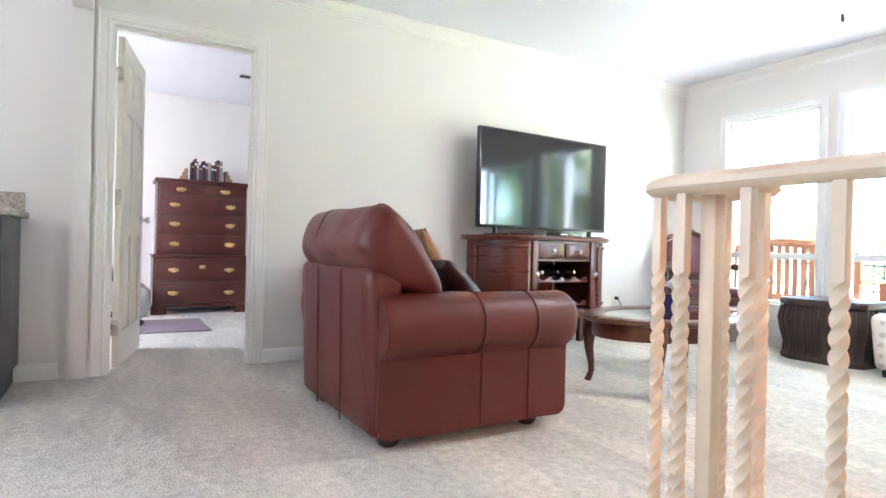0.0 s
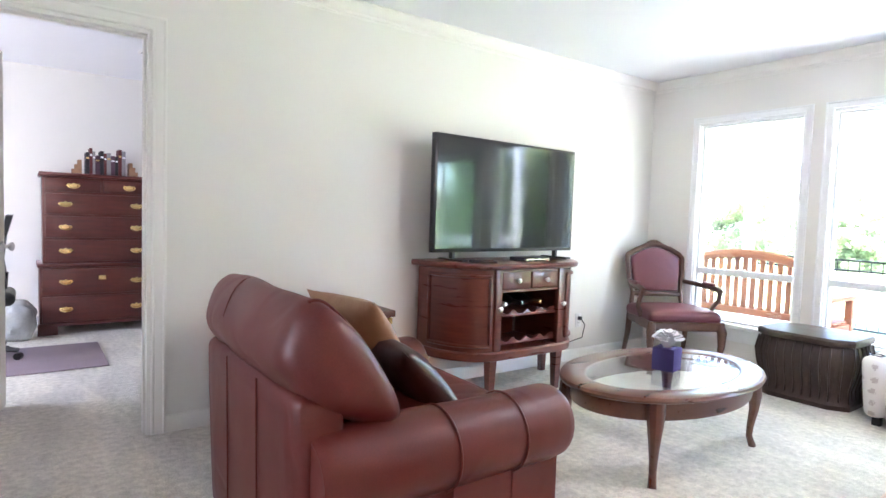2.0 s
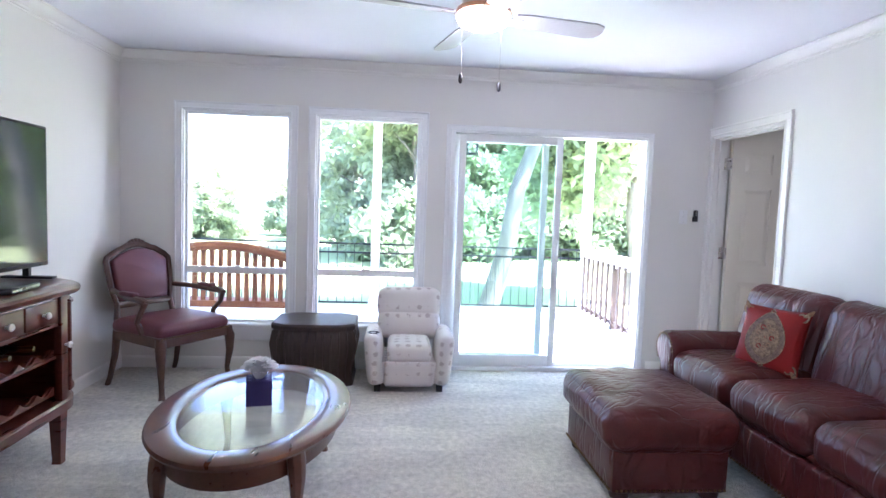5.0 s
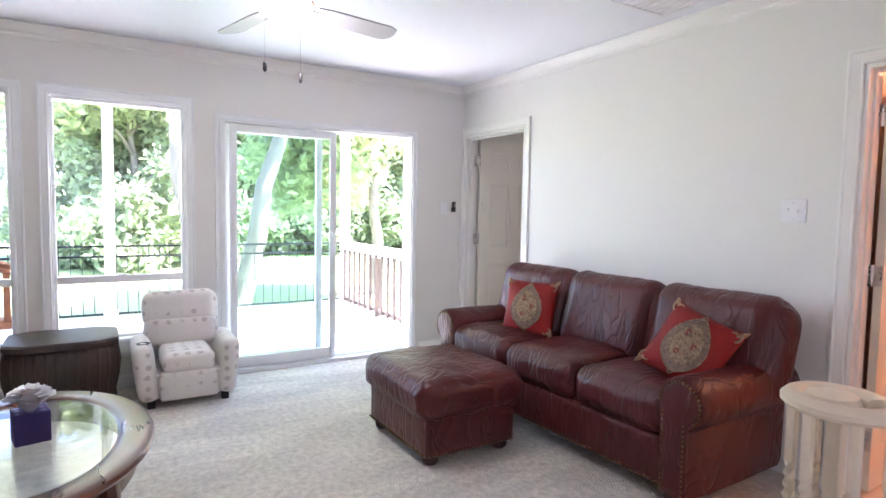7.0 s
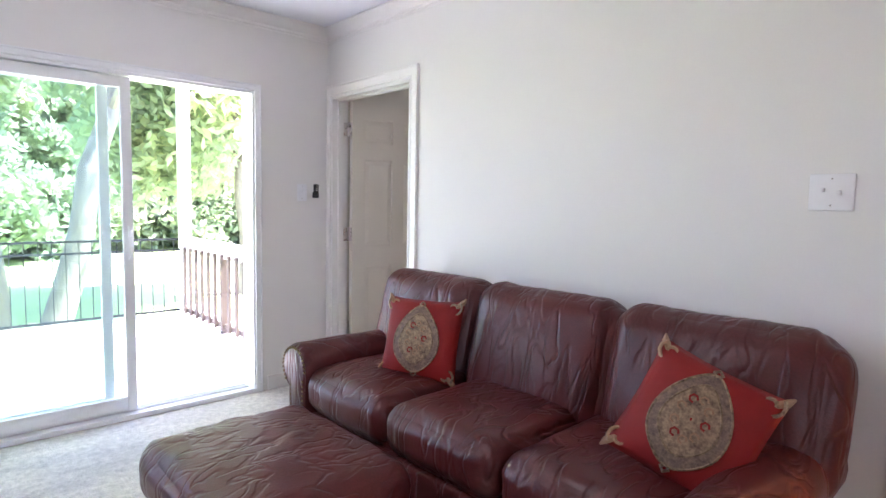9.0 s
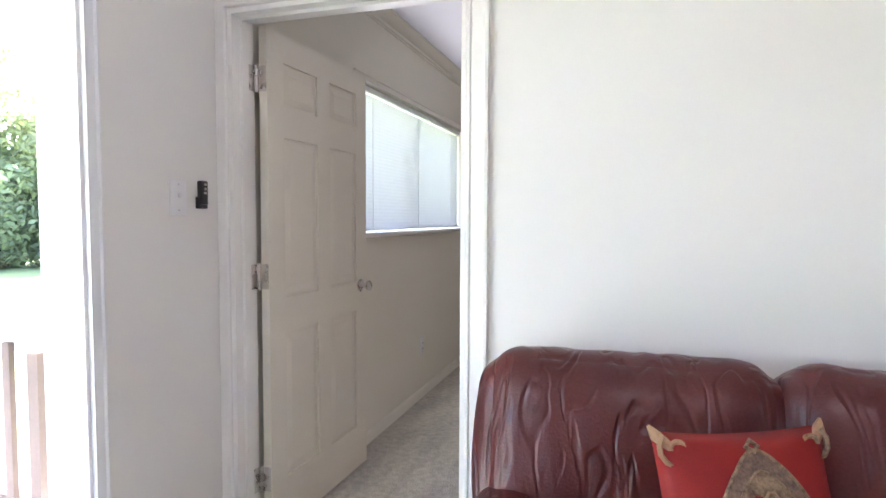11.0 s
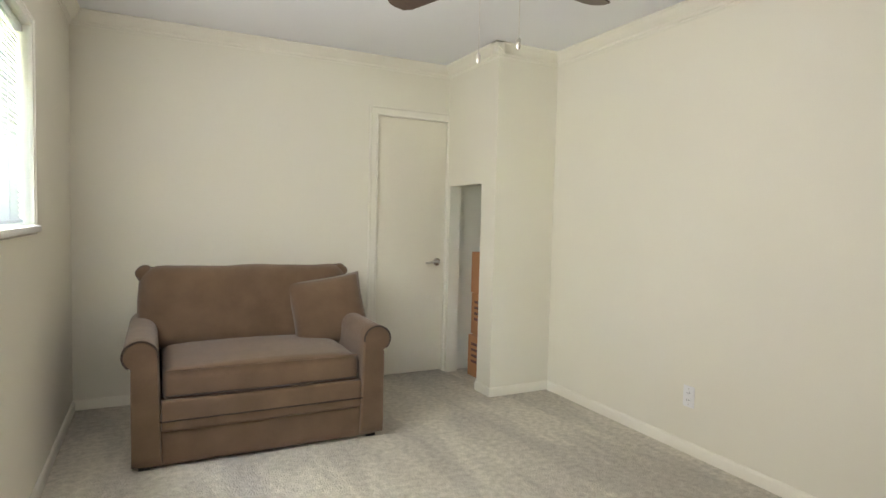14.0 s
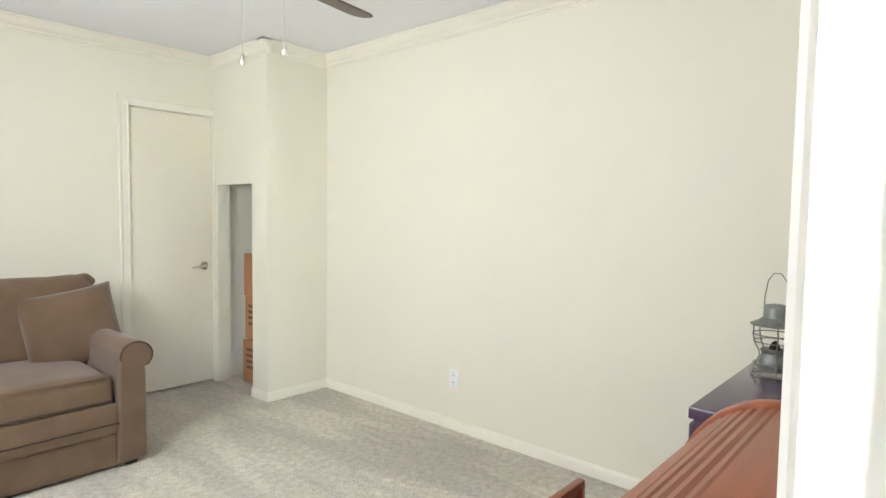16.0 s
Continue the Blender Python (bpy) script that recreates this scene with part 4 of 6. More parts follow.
def leather_armchair():
    # local: faces +x, origin under its middle, 0.96 deep and 1.0 wide
    ch = thing("leather_armchair", pose(1.935, 3.07, 0), "burgundy leather club armchair with rolled arms", "armchair")
    part("base", pad(.80, .86, .36, r=.03, n=10, side=.008, m=pose(.0, 0, .225)), LEATHER, ch)
    part("seat_cushion", pad(.66, .60, .17, r=.06, n=14, puff=.03, wr=.006, freq=5, m=pose(.11, 0, .43)), LEATHER, ch)
    for s in (-1, 1):
        a = part("arm", sweep(arm_profile(s * .395, s, .055, .60, .125), -.43, .47, 'x', cap=.035, n=14, wr=.006, seed=s), LEATHER, ch)
        for xx in (-.02, .24):
            sm = [(xx, s * .395 + s * .035 + math.cos(radians(t)) * .128, .475 + math.sin(radians(t)) * .128) for t in range(-60 if s > 0 else 240, 150 if s > 0 else 30, 14 if s > 0 else -14)]
            part("seam", tube(sm, .004, 6), LEATHER, a)
        if s < 0:
            part("seam", tube([(.26, -.4715, .06), (.26, -.4715, .37)], .003, 5), LEATHER, a)
            part("seam", tube([(.02, -.4715, .06), (.02, -.4715, .37)], .003, 5), LEATHER, a)
    part("back_frame", pad(.14, .90, .64, r=.035, n=10, side=.01, m=pose(-.385, 0, .375, 0, -2, 0)), LEATHER, ch)
    for y in (-.15, .15):
        part("seam", tube([(-.462, y, .06), (-.472, y, .68)], .003, 5), LEATHER, ch)
    side = smooth_loop([(-.455, .70), (-.49, .77), (-.475, .85), (-.44, .915), (-.39, .935), (-.33, .895), (-.245, .80), (-.165, .68), (-.135, .60), (-.16, .57), (-.25, .58), (-.38, .63)], 4)
    bc_ = part("back_cushion", sweep(side, -.485, .45, 'y', cap=.11, wr=.010, n=16, seed=3, ends=((0, .30), (.07, .55), (.22, .78), (.5, .93), (1, 1))), LEATHER, ch)
    front = [p for p in side if p[0] > -.42 and p[1] > .575 and p[0] + p[1] * .75 > .26]
    part("piping", tube([(x, -.385, z) for x, z in front], .005, 6), LEATHER, bc_)
    part("seam", tube([(x * 1.0, .14, z + .003) for x, z in side if z > .80], .004, 5), LEATHER, bc_)
    for x in (-.34, .34):
        for y in (-.36, .36):
            part("foot", bun(x, y), DARKCUSH, ch)
    return ch


leather_armchair()


def cushion(name, m, w, h, t, material, label, seed=0, wr=.006):
    c = thing(name, m, label, "cushion")
    b2 = bmesh.new()
    N = 18
    g = {}
    for s in (-1, 1):
        for i in range(N + 1):
            for j in range(N + 1):
                u, v = -1 + 2 * i / N, -1 + 2 * j / N
                k = max(0, (1 - abs(u) ** 2.6) * (1 - abs(v) ** 2.6)) ** .55
                x, y = u * w / 2 * (1 - .06 * (1 - v * v)), v * h / 2 * (1 - .06 * (1 - u * u))
                z = s * t / 2 * k + wr * k * noise.noise(Vector((x * 9 + seed, y * 9, s)))
                g[s, i, j] = b2.verts.new((x, y, z))
    for s in (-1, 1):
        for i in range(N):
            for j in range(N):
                b2.faces.new((g[s, i, j], g[s, i + 1, j], g[s, i + 1, j + 1], g[s, i, j + 1]))
    bmesh.ops.remove_doubles(b2, verts=b2.verts[:], dist=.0008)
    part("cover", b2, material, c, smooth=180)
    return c


cushion("cushion", pose(2.06, 2.99, .575, 48, 0, 84), .40, .40, .14, DARKCUSH, "dark brown leather cushion on the armchair seat", 1)
cushion("cushion", pose(1.97, 3.22, .69, 56, 0, 100), .42, .42, .15, TAN, "tan damask cushion leaning in the armchair", 2)


def sofa():
    # local: faces +y, origin at the middle of its back on the floor
    s_ = thing("leather_sofa", pose(3.52, -.20, 0, 0, 0, 1), "worn oxblood leather three-seat sofa with nailhead trim", "sofa")
    W = 1.02
    part("base", pad(1.84, .70, .27, r=.025, n=8, m=pose(0, .42, .195)), LEATHER2, s_)
    part("front_rail", pad(1.72, .06, .22, r=.025, n=8, wr=.004, m=pose(0, .775, .19)), LEATHER2, s_)
    for i, x in enumerate((-.58, 0, .58)):
        xb = x * 1.19
        part("seat_cushion", pad(.575, .64, .19, r=.07, n=22, puff=.035, side=.008, wr=.007, freq=6, seed=i + 1, stretch=(1, .6, 1), m=pose(x, .50, .40)), LEATHER2, s_)
        part("back_cushion", pad(.72, .25, .54, r=.11, n=34, side=.03, wr=.007, freq=6, seed=i + 11, stretch=(1.8, 1, .45), m=pose(xb, .175, .645, 13, 0, 0)), LEATHER2, s_)
    part("back_frame", pad(1.90, .12, .70, r=.05, n=8, m=pose(0, .05, .43)), LEATHER2, s_)
    for sg in (-1, 1):
        a = part("arm", sweep(arm_profile(sg * .91, sg, .06, .60, .115), .04, .82, 'y', cap=.03, n=12, wr=.008, seed=sg * 3), LEATHER2, s_)
        cx = sg * .91 + sg * .035
        fr = [(cx + math.cos(radians(t)) * .098, .824, .485 + math.sin(radians(t)) * .098) for t in (range(-40, 190, 11) if sg > 0 else range(220, -10, -11))]
        fr += [(sg * .91 - sg * .045, .824, z) for z in [.44 - k * .022 for k in range(17)]]
        fr += [(sg * .91 + sg * .062, .824, z) for z in [.40 - k * .022 for k in range(15)]]
        part("front_panel", sweep(arm_profile(sg * .91, sg, .07, .585, .095), .805, .826, 'y', cap=.006, n=2), LEATHER2, a)
        studs(a, fr)
    studs(s_, [(-.84 + k * .024, .806, .095) for k in range(71)])
    for x in (-.88, .88):
        for y in (.12, .74):
            part("foot", bun(x, y), DARKCUSH, s_)


sofa()


def ogee(q, n=40):
    """Points of a pointed medallion lying on the swell of a cushion, scaled by q."""
    out = []
    for i in range(n):
        a = 2 * math.pi * i / n
        sn = math.sin(a)
        x, y = .118 * q * math.cos(a) * (1 - .18 * sn), q * (.145 * sn + .020 * sn ** 9)
        kk = max(0, (1 - abs(x / .21) ** 2.6) * (1 - abs(y / .21) ** 2.6)) ** .55
        out.append((x, y, .07 * kk + .003))
    return out


def ogee_band(q0, q1):
    bm = bmesh.new()
    rs = [[bm.verts.new(p) for p in ogee(q0 + (q1 - q0) * k / 4)] for k in range(5)]
    for A, C in zip(rs, rs[1:]):
        for i in range(40):
            bm.faces.new((A[i], A[(i + 1) % 40], C[(i + 1) % 40], C[i]))
    return bm


def brocade(m, label):
    c = cushion("brocade_cushion", m @ Matrix.Scale(.88, 4), .42, .42, .14, REDSILK, label, 4, .003)
    for q in (1.0, .74):
        part("embroidered_border", tube(ogee(q), .004, 5, closed=True), GOLDTH, c, "gold embroidered medallion outline")
    part("medallion_band", ogee_band(.76, .98), SILVERTH, c, "grey-brown embroidered band")
    part("medallion", ogee_band(.03, .72), GOLDTH, c, "gold and brown embroidered medallion")
    for k in range(9):
        a = 2 * math.pi * k / 9
        x, y = .045 * math.cos(a), .07 * math.sin(a)
        part("sprig", tube([(x + .013 * math.cos(t), y + .013 * math.sin(t), .0755) for t in range(6)], .0035, 5), REDSILK if k % 3 == 0 else TAN, c)
    for y in (-.172, .172):
        part("finial", tube([(-.014, y, .045), (0, y + .012, .04), (.014, y, .045), (0, y - .012, .05)], .006, 5, closed=True), GOLDTH, c)
    for sx, sy in ((-1, -1), (1, -1), (-1, 1), (1, 1)):
        sc = [(sx * (.165 + (.012 + .0022 * t) * math.cos(t * .55)), sy * (.168 + (.012 + .0022 * t) * math.sin(t * .55)), .022) for t in range(14)]
        part("corner_scroll", tube(sc, .0065, 5), GOLDTH if sx > 0 else TAN, c)
        part("corner_tuft", tube([(sx * .175, sy * .175, .016), (sx * .20, sy * .20, .006), (sx * .212, sy * .222, 0)], [.012, .014, .004], 6), TAN, c)


brocade(pose(3.97, .27, .66, 72, 0, 205), "red brocade cushion with a gold medallion against the sofa back")
brocade(pose(2.74, .30, .66, 62, 0, 198) @ pose(0, 0, 0, 0, 0, -22), "red brocade cushion tipped into the sofa corner")

ot = thing("leather_ottoman", pose(3.79, 1.07, 0) @ Matrix.Diagonal((1.04, 1.04, .96, 1)), "worn oxblood leather ottoman with a puffed top", "ottoman")
part("base", pad(.66, .54, .24, r=.025, n=8, side=.004, m=pose(0, 0, .165)), LEATHER2, ot)
part("cushion", pad(.74, .62, .20, r=.07, n=26, puff=.035, side=.012, wr=.010, freq=9, seed=21, stretch=(.7, 1.3, 1), m=pose(0, 0, .355)), LEATHER2, ot)
for x in (-.27, .27):
    for y in (-.21, .21):
        part("foot", bun(x, y), DARKCUSH, ot)
studs(ot, [(-.31 + k * .0215, .272, .068) for k in range(30)] + [(-.332, -.25 + k * .0215, .068) for k in range(24)])

# ---------------------------------------------------------------- television and console
cs = thing("console_cabinet", pose(3.60, 4.42, 0), "dark cherry half-round wine console on square legs", "cabinet")


def dshape(hw, dep, r, n=10):
    """Half-round plan: flat back at y = 0, bowed ends, straight front at -dep."""
    pts = [(-hw, 0)] + [(-hw + r - r * math.cos(radians(90 * i / n)), -.05 - (dep - .05) * math.sin(radians(90 * i / n))) for i in range(n + 1)]
    right = [(-x, y) for x, y in pts[::-1]]
    return pts + right


top = dshape(.63, .50, .34)
part("tabletop", prism(top, [(.845, .0), (.852, .010), (.870, .014), (.880, .006), (.882, 0)]), CHERRYH, cs)
part("shelf_rim", prism(dshape(.60, .475, .33), [(.265, -.004), (.270, .008), (.315, .010), (.325, .0)]), CHERRYH, cs)
for s in (-1, 1):
    en = [(s * .30, -.01), (s * .30, -.455), (s * .315, -.455)] + [(s * (.585 - .27 + .27 * math.sin(radians(90 - 90 * i / 10))), -.05 - .41 * math.cos(radians(90 - 90 * i / 10))) for i in range(10, -1, -1)] + [(s * .585, -.01)]
    if s > 0:
        en = en[::-1]
    body = part("end_cabinet", prism(en, [(.325, 0), (.845, 0)]), CHERRY, cs, smooth=35)
    inner = [(s * (.585 - .27 + .274 * math.sin(radians(90 - a))), -.05 - .414 * math.cos(radians(90 - a))) for a in range(84, 8, -6)]
    fr = bmesh.new()
    for z in (.365, .80):
        tube([(x, y, z) for x, y in inner], .012, 6, fr)
    for x, y in (inner[0], inner[-1]):
        tube([(x, y, .365), (x, y, .80)], .012, 6, fr)
    part("door_moulding", fr, CHERRY, body)
    part("stile", B((s * .285 - .028, s * .285 + .028, -.475, -.44, .325, .845), bev=.004), CHERRY, cs)
    part("knob", lathe([(.006, 0), (.006, .012), (.015, .018), (.017, .026), (.010, .034), (.001, .036)], 14, at=(0, 0, 0)), CERAM, cs, "white ceramic knob", m=pose(s * .285, -.476, .60, 90, 0, 0))
for s in (-1, 1):
    dr = part("drawer", B((s * .128 - .122, s * .128 + .122, -.468, -.10, .715, .825), bev=.005), CHERRYH, cs)
    part("knob", lathe([(.006, 0), (.006, .012), (.015, .018), (.017, .026), (.010, .034), (.001, .036)], 14), CERAM, dr, "white ceramic knob", m=pose(s * .128, -.468, .77, 90, 0, 0))
part("carcass", B((-.257, .257, -.46, -.01, .825, .845), (-.257, .257, -.46, -.01, .695, .712), (-.257, .257, -.03, -.01, .325, .69)), CHERRYH, cs, smooth=None)
part("shelf", B((-.257, .257, -.45, -.03, .535, .55), bev=.002), CHERRYH, cs)
for k, z in enumerate((.555, .375)):
    scal = [(-.257, z - .018)] + [(-.257 + .514 * i / 40, z + .022 - .03 * abs(math.sin(math.pi * 4 * i / 40))) for i in range(41)] + [(.257, z - .018)]
    part("bottle_rack", sweep([(x, zz) for x, zz in scal], -.44, -.42, 'y', cap=.002, n=1), CHERRY, cs)
for x, y in ((-.30, -.43), (.30, -.43), (-.56, -.05), (.56, -.05)):
    lg = prism([(x - .026, y - .026), (x + .026, y - .026), (x + .026, y + .026), (x - .026, y + .026)], [(0, -.006), (.02, -.008), (.26, .004), (.33, .004)])
    part("leg", lg, CHERRY, cs)
for k, (x, mt, lb) in enumerate(((-.15, CERAM, "wine bottle with a pale capsule"), (-.02, BLACKP, "dark wine bottle lying in the rack"), (.13, BRASS, "wine bottle with a gold capsule"))):
    bt = thing("wine_bottle", pose(3.60 + x, 4.42 - .13, .61, 90, 0, 4 * (k - 1)), lb + " lying in the console", "bottle", "wine bottles in the console")
    part("body", lathe([(.03, -.06), (.037, -.055), (.037, .12), (.030, .15), (.015, .18), (.014, .26)], 16), BLACKP, bt)
    part("capsule", lathe([(.0145, .20), (.0150, .27), (.013, .285), (.002, .287)], 14), mt, bt)

tv = thing("television", pose(3.645, 4.245, .882, 0, 0, 2.5), "large flat black television standing on the console", "television")
part("case", B((-.672, .672, -.012, .030, .055, .805), bev=.006), BLACKP, tv)
part("screen", B((-.655, .655, -.0145, -.011, .078, .790)), SCREEN, tv, "glossy dark screen")
part("back_cover", B((-.45, .45, .030, .062, .12, .60), bev=.012), BLACKP, tv)
for s in (-1, 1):
    part("foot", join(B((s * .50 - .025, s * .50 + .025, -.13, .12, .001, .014), bev=.004), B((s * .50 - .012, s * .50 + .012, -.01, .02, .014, .07))), BLACKP, tv)
bx = thing("set_top_box", pose(3.70, 4.08, .882, 0, 0, 8), "small black set-top box under the screen", "media box")
part("case", B((-.13, .13, -.07, .07, .004, .030), bev=.004), BLACKP, bx)
part("front_trim", B((-.125, .125, -.073, -.070, .012, .022)), CHROME, bx)
rm = thing("remote_control", pose(3.26, 4.05, .882, 0, 0, 60), "black remote control lying on the console", "remote")
part("case", B((-.022, .022, -.09, .09, .001, .018), bev=.005), BLACKP, rm)
part("keys", B(*[(-.014 + .012 * i, -.006 + .012 * i, -.06 + .02 * j, -.048 + .02 * j, .018, .020) for i in range(3) for j in range(6)]), CHROME, rm)


def outlet(m, label="white duplex power outlet on the wall", slots=True, toggles=0, w=.072):
    o = thing("wall_outlet" if not toggles else "light_switch", m, label, "outlet" if not toggles else "switch")
    part("plate", B((-w / 2, w / 2, -.006, 0, -.058, .058), bev=.003), PLATE, o)
    for z in ((-.02, .02) if not toggles else ()):
        rc = part("receptacle", B((-.016, .016, -.009, -.005, z - .014, z + .014), bev=.002), PLATE, o)
        part("slot", B((-.008, -.005, -.0095, -.0088, z - .004, z + .006), (.005, .008, -.0095, -.0088, z - .004, z + .006)), BLACKP, rc)
    for k in range(toggles):
        x = (k - (toggles - 1) / 2) * .046
        part("toggle", B((x - .005, x + .005, -.018, -.005, -.004 + .004 * (-1) ** k, .010 + .004 * (-1) ** k), bev=.002), PLATE, o)
    for z in (-.042, .042):
        part("screw", lathe([(.003, -.0005), (.003, .001)], 8), CHROME, o, m=pose(0, -.006, z, 90, 0, 0))
    return o


outlet(pose(4.68, YN, .33))
outlet(pose(2.525, -2.48, .31, 0, 0, 90))
outlet(pose(XB, -2.25, .36, 0, 0, -90))
outlet(pose(2.575, YS, 1.325, 0, 0, 180), "white double light switch plate beside the sofa", toggles=2, w=.125)
outlet(pose(XE, -.025, 1.317, 0, 0, -90), "white light switch plate by the corner", toggles=1)
pc = thing("power_cable", pose(0, 0, 0), "black cable looping from the outlet to the console", "cable")
part("plug", B((4.665, 4.695, YN - .035, YN - .009, .335, .365), bev=.004), BLACKP, pc)
part("cord", tube([(4.68, YN - .035, .35), (4.70, YN - .06, .30), (4.66, YN - .07, .20), (4.52, YN - .05, .17), (4.38, YN - .04, .20), (4.25, YN - .03, .25)], .004, 6), BLACKP, pc)
fr = thing("fan_remote", pose(XE, -.126, 1.322, 0, 0, -90) @ Matrix.Scale(.9, 4), "black fan remote in its wall cradle", "remote")
part("cradle", B((-.024, .024, -.018, 0, -.045, .0), bev=.004), BLACKP, fr)
part("handset", B((-.018, .018, -.026, -.004, -.03, .06), bev=.005), BLACKP, fr)
part("key", B(*[(-.006, .006, -.0285, -.0255, .01 + .016 * k, .018 + .016 * k) for k in range(3)]), CHROME, fr)

# ---------------------------------------------------------------- campaign chest beside the console
sc = thing("side_chest", pose(2.13, 4.10, 0), "dark cherry campaign chest with brass corner mounts", "chest")
part("body", B((-.33, .33, -.27, .30, .06, .635), bev=.004), CHERRYH, sc)
part("top", B((-.35, .35, -.29, .31, .635, .67), bev=.006), CHERRYH, sc)
part("plinth", B((-.34, .34, -.28, .305, 0, .06), bev=.004), CHERRYH, sc)
for z0, z1, cols in ((.45, .61, ((-.31, -.01), (.01, .31))), (.26, .43, ((-.31, .31),)), (.08, .24, ((-.31, .31),))):
    for a, b_ in cols:
        d = part("drawer", B((a, b_, -.283, -.20, z0, z1), bev=.004), CHERRYH, sc)
        c, z = (a + b_) / 2, (z0 + z1) / 2
        part("pull", B((c - .045, c + .045, -.287, -.2825, z - .022, z + .022), (c - .032, c + .032, -.290, -.286, z - .012, z - .006), bev=.001), BRASS, d, "recessed brass pull")
for x in (-.33, .33):
    for z in (.07, .60):
        part("corner_mount", B((x - .03 if x > 0 else x - .002, x + .002 if x > 0 else x + .03, -.286, -.24, z, z + .03)), BRASS, sc)

# ---------------------------------------------------------------- coffee table
ct = thing("coffee_table", pose(3.595, 2.965, 0), "oval walnut coffee table with a clear glass top", "coffee table")


def oval(a, b_, n=64):
    return [(a * math.cos(2 * math.pi * i / n), b_ * math.sin(2 * math.pi * i / n)) for i in range(n)]


def ringmesh(o, i_, levels_o, levels_i, n=64):
    bm = bmesh.new()
    rs = [[bm.verts.new(((o[0] + g) * math.cos(2 * math.pi * k / n), (o[1] + g) * math.sin(2 * math.pi * k / n), z)) for k in range(n)] for z, g in levels_o]
    rs += [[bm.verts.new(((i_[0] + g) * math.cos(2 * math.pi * k / n), (i_[1] + g) * math.sin(2 * math.pi * k / n), z)) for k in range(n)] for z, g in levels_i]
    for q in range(len(rs)):
        A, C = rs[q], rs[(q + 1) % len(rs)]
        for k in range(n):
            bm.faces.new((A[k], A[(k + 1) % n], C[(k + 1) % n], C[k]))
    return bm


part("top_rim", ringmesh((.635, .415), (.50, .29), [(.385, -.012), (.390, 0), (.402, .006), (.414, 0), (.420, -.016)], [(.420, .03), (.416, .012), (.407, 0), (.385, 0)]), WALNUT, ct)
part("apron", ringmesh((.575, .355), (.545, .325), [(.30, -.004), (.296, .004), (.31, .008), (.384, .006)], [(.384, 0), (.30, 0)]), WALNUT, ct)
gl = part("glass_inset", prism(oval(.510, .300), [(.408, 0), (.413, 0), (.4155, -.02)]), glass("table_glass", (.96, .98, .97)), ct, "clear glass inset", smooth=25)
gl.visible_shadow = False
for sx in (-1, 1):
    for sy in (-1, 1):
        d = Vector((sx * .82, sy * .57)).normalized()
        p0 = Vector((sx * .43, sy * .245))
        prof_ = [(.0, .395, .040), (.012, .34, .042), (.022, .28, .036), (.020, .20, .026), (.005, .11, .019), (.002, .06, .017), (.014, .025, .018), (.024, .0, .020)]
        part("leg", tube([(p0.x + d.x * o, p0.y + d.y * o, z) for o, z, r in prof_], [r for *_, r in prof_], 10, square=.12), WALNUT, ct)
tb = thing("tissue_box", pose(3.60, 2.955, .4165, 0, 0, 12), "violet patterned tissue box with white tissues pulled out", "tissue box")
part("box", B((-.056, .056, -.056, .056, 0, .115), bev=.003), TISBOX, tb)
tsb = bmesh.new()
rg = random.Random(4)
for k in range(26):
    a, big = k * 2.4, .35 + .65 * (k / 25)
    v0 = tsb.verts.new((math.cos(a) * .012, math.sin(a) * .012, .10))
    ro, zo = .080 * big, .205 - .05 * big * big
    outer = [tsb.verts.new((math.cos(a + da) * (ro + .010 * rg.random()), math.sin(a + da) * (ro + .010 * rg.random()), zo + .012 * rg.random())) for da in (-.6, -.3, 0, .3, .6)]
    mid = [tsb.verts.new((math.cos(a + da) * ro * .55, math.sin(a + da) * ro * .55, zo - .012 + .012 * rg.random())) for da in (-.6, -.3, 0, .3, .6)]
    for i in range(4):
        tsb.faces.new((outer[i], outer[i + 1], mid[i + 1], mid[i]))
        tsb.faces.new((mid[i], mid[i + 1], v0))
tagged(part("tissue_tuft", tsb, PAPER, tb, "crumpled white tissues", smooth=180), kind="stuff")

# ---------------------------------------------------------------- carved armchair
ac = thing("carved_armchair", pose(5.19, 3.93, 0, 0, 0, -32), "carved brown armchair with wine red upholstery and nailheads", "armchair")
part("seat", pad(.58, .52, .09, r=.04, n=14, puff=.03, m=pose(0, 0, .435)), SEATRED, ac)
part("seat_rail", prism([(-.30, -.27), (.30, -.27), (.27, .26), (-.27, .26)], [(.34, -.01), (.345, 0), (.40, 0), (.41, -.006)]), CARVED, ac)
bkm = pose(0, .27, .40, -12, 0, 0)
outl = [(-.21, .16), (.21, .16), (.235, .30), (.245, .48)] + [(.235 - .02 * i, .50 + .012 * i) for i in range(1, 6)] + arc(0, .545, .12, 20, 160, 8, .045) + [(-.135 - .02 * i, .56 - .012 * i) for i in range(1, 6)] + [(-.245, .48), (-.235, .30)]
cush = [(x * .88, .36 + (z - .36) * .88) for x, z in outl]
part("back_panel", sweep(cush, -.030, .028, 'y', cap=.015, n=2), SEATRED, ac, m=bkm)
part("back_frame", tube([(x, 0, z) for x, z in outl], .022, 8, closed=True), CARVED, ac, m=bkm)
crest = bmesh.new()
for k in range(7):
    b2 = bmesh.new()
    bmesh.ops.create_uvsphere(b2, u_segments=10, v_segments=7, radius=.022)
    join(crest, b2, pose(-.075 + .025 * k, 0, .600 - .0035 * (k - 3) ** 2 + .012, 0, 0, 0) @ Matrix.Diagonal((.75, .8, 1.15, 1)))
part("crest", crest, CARVED, ac, "carved shell crest", m=bkm)
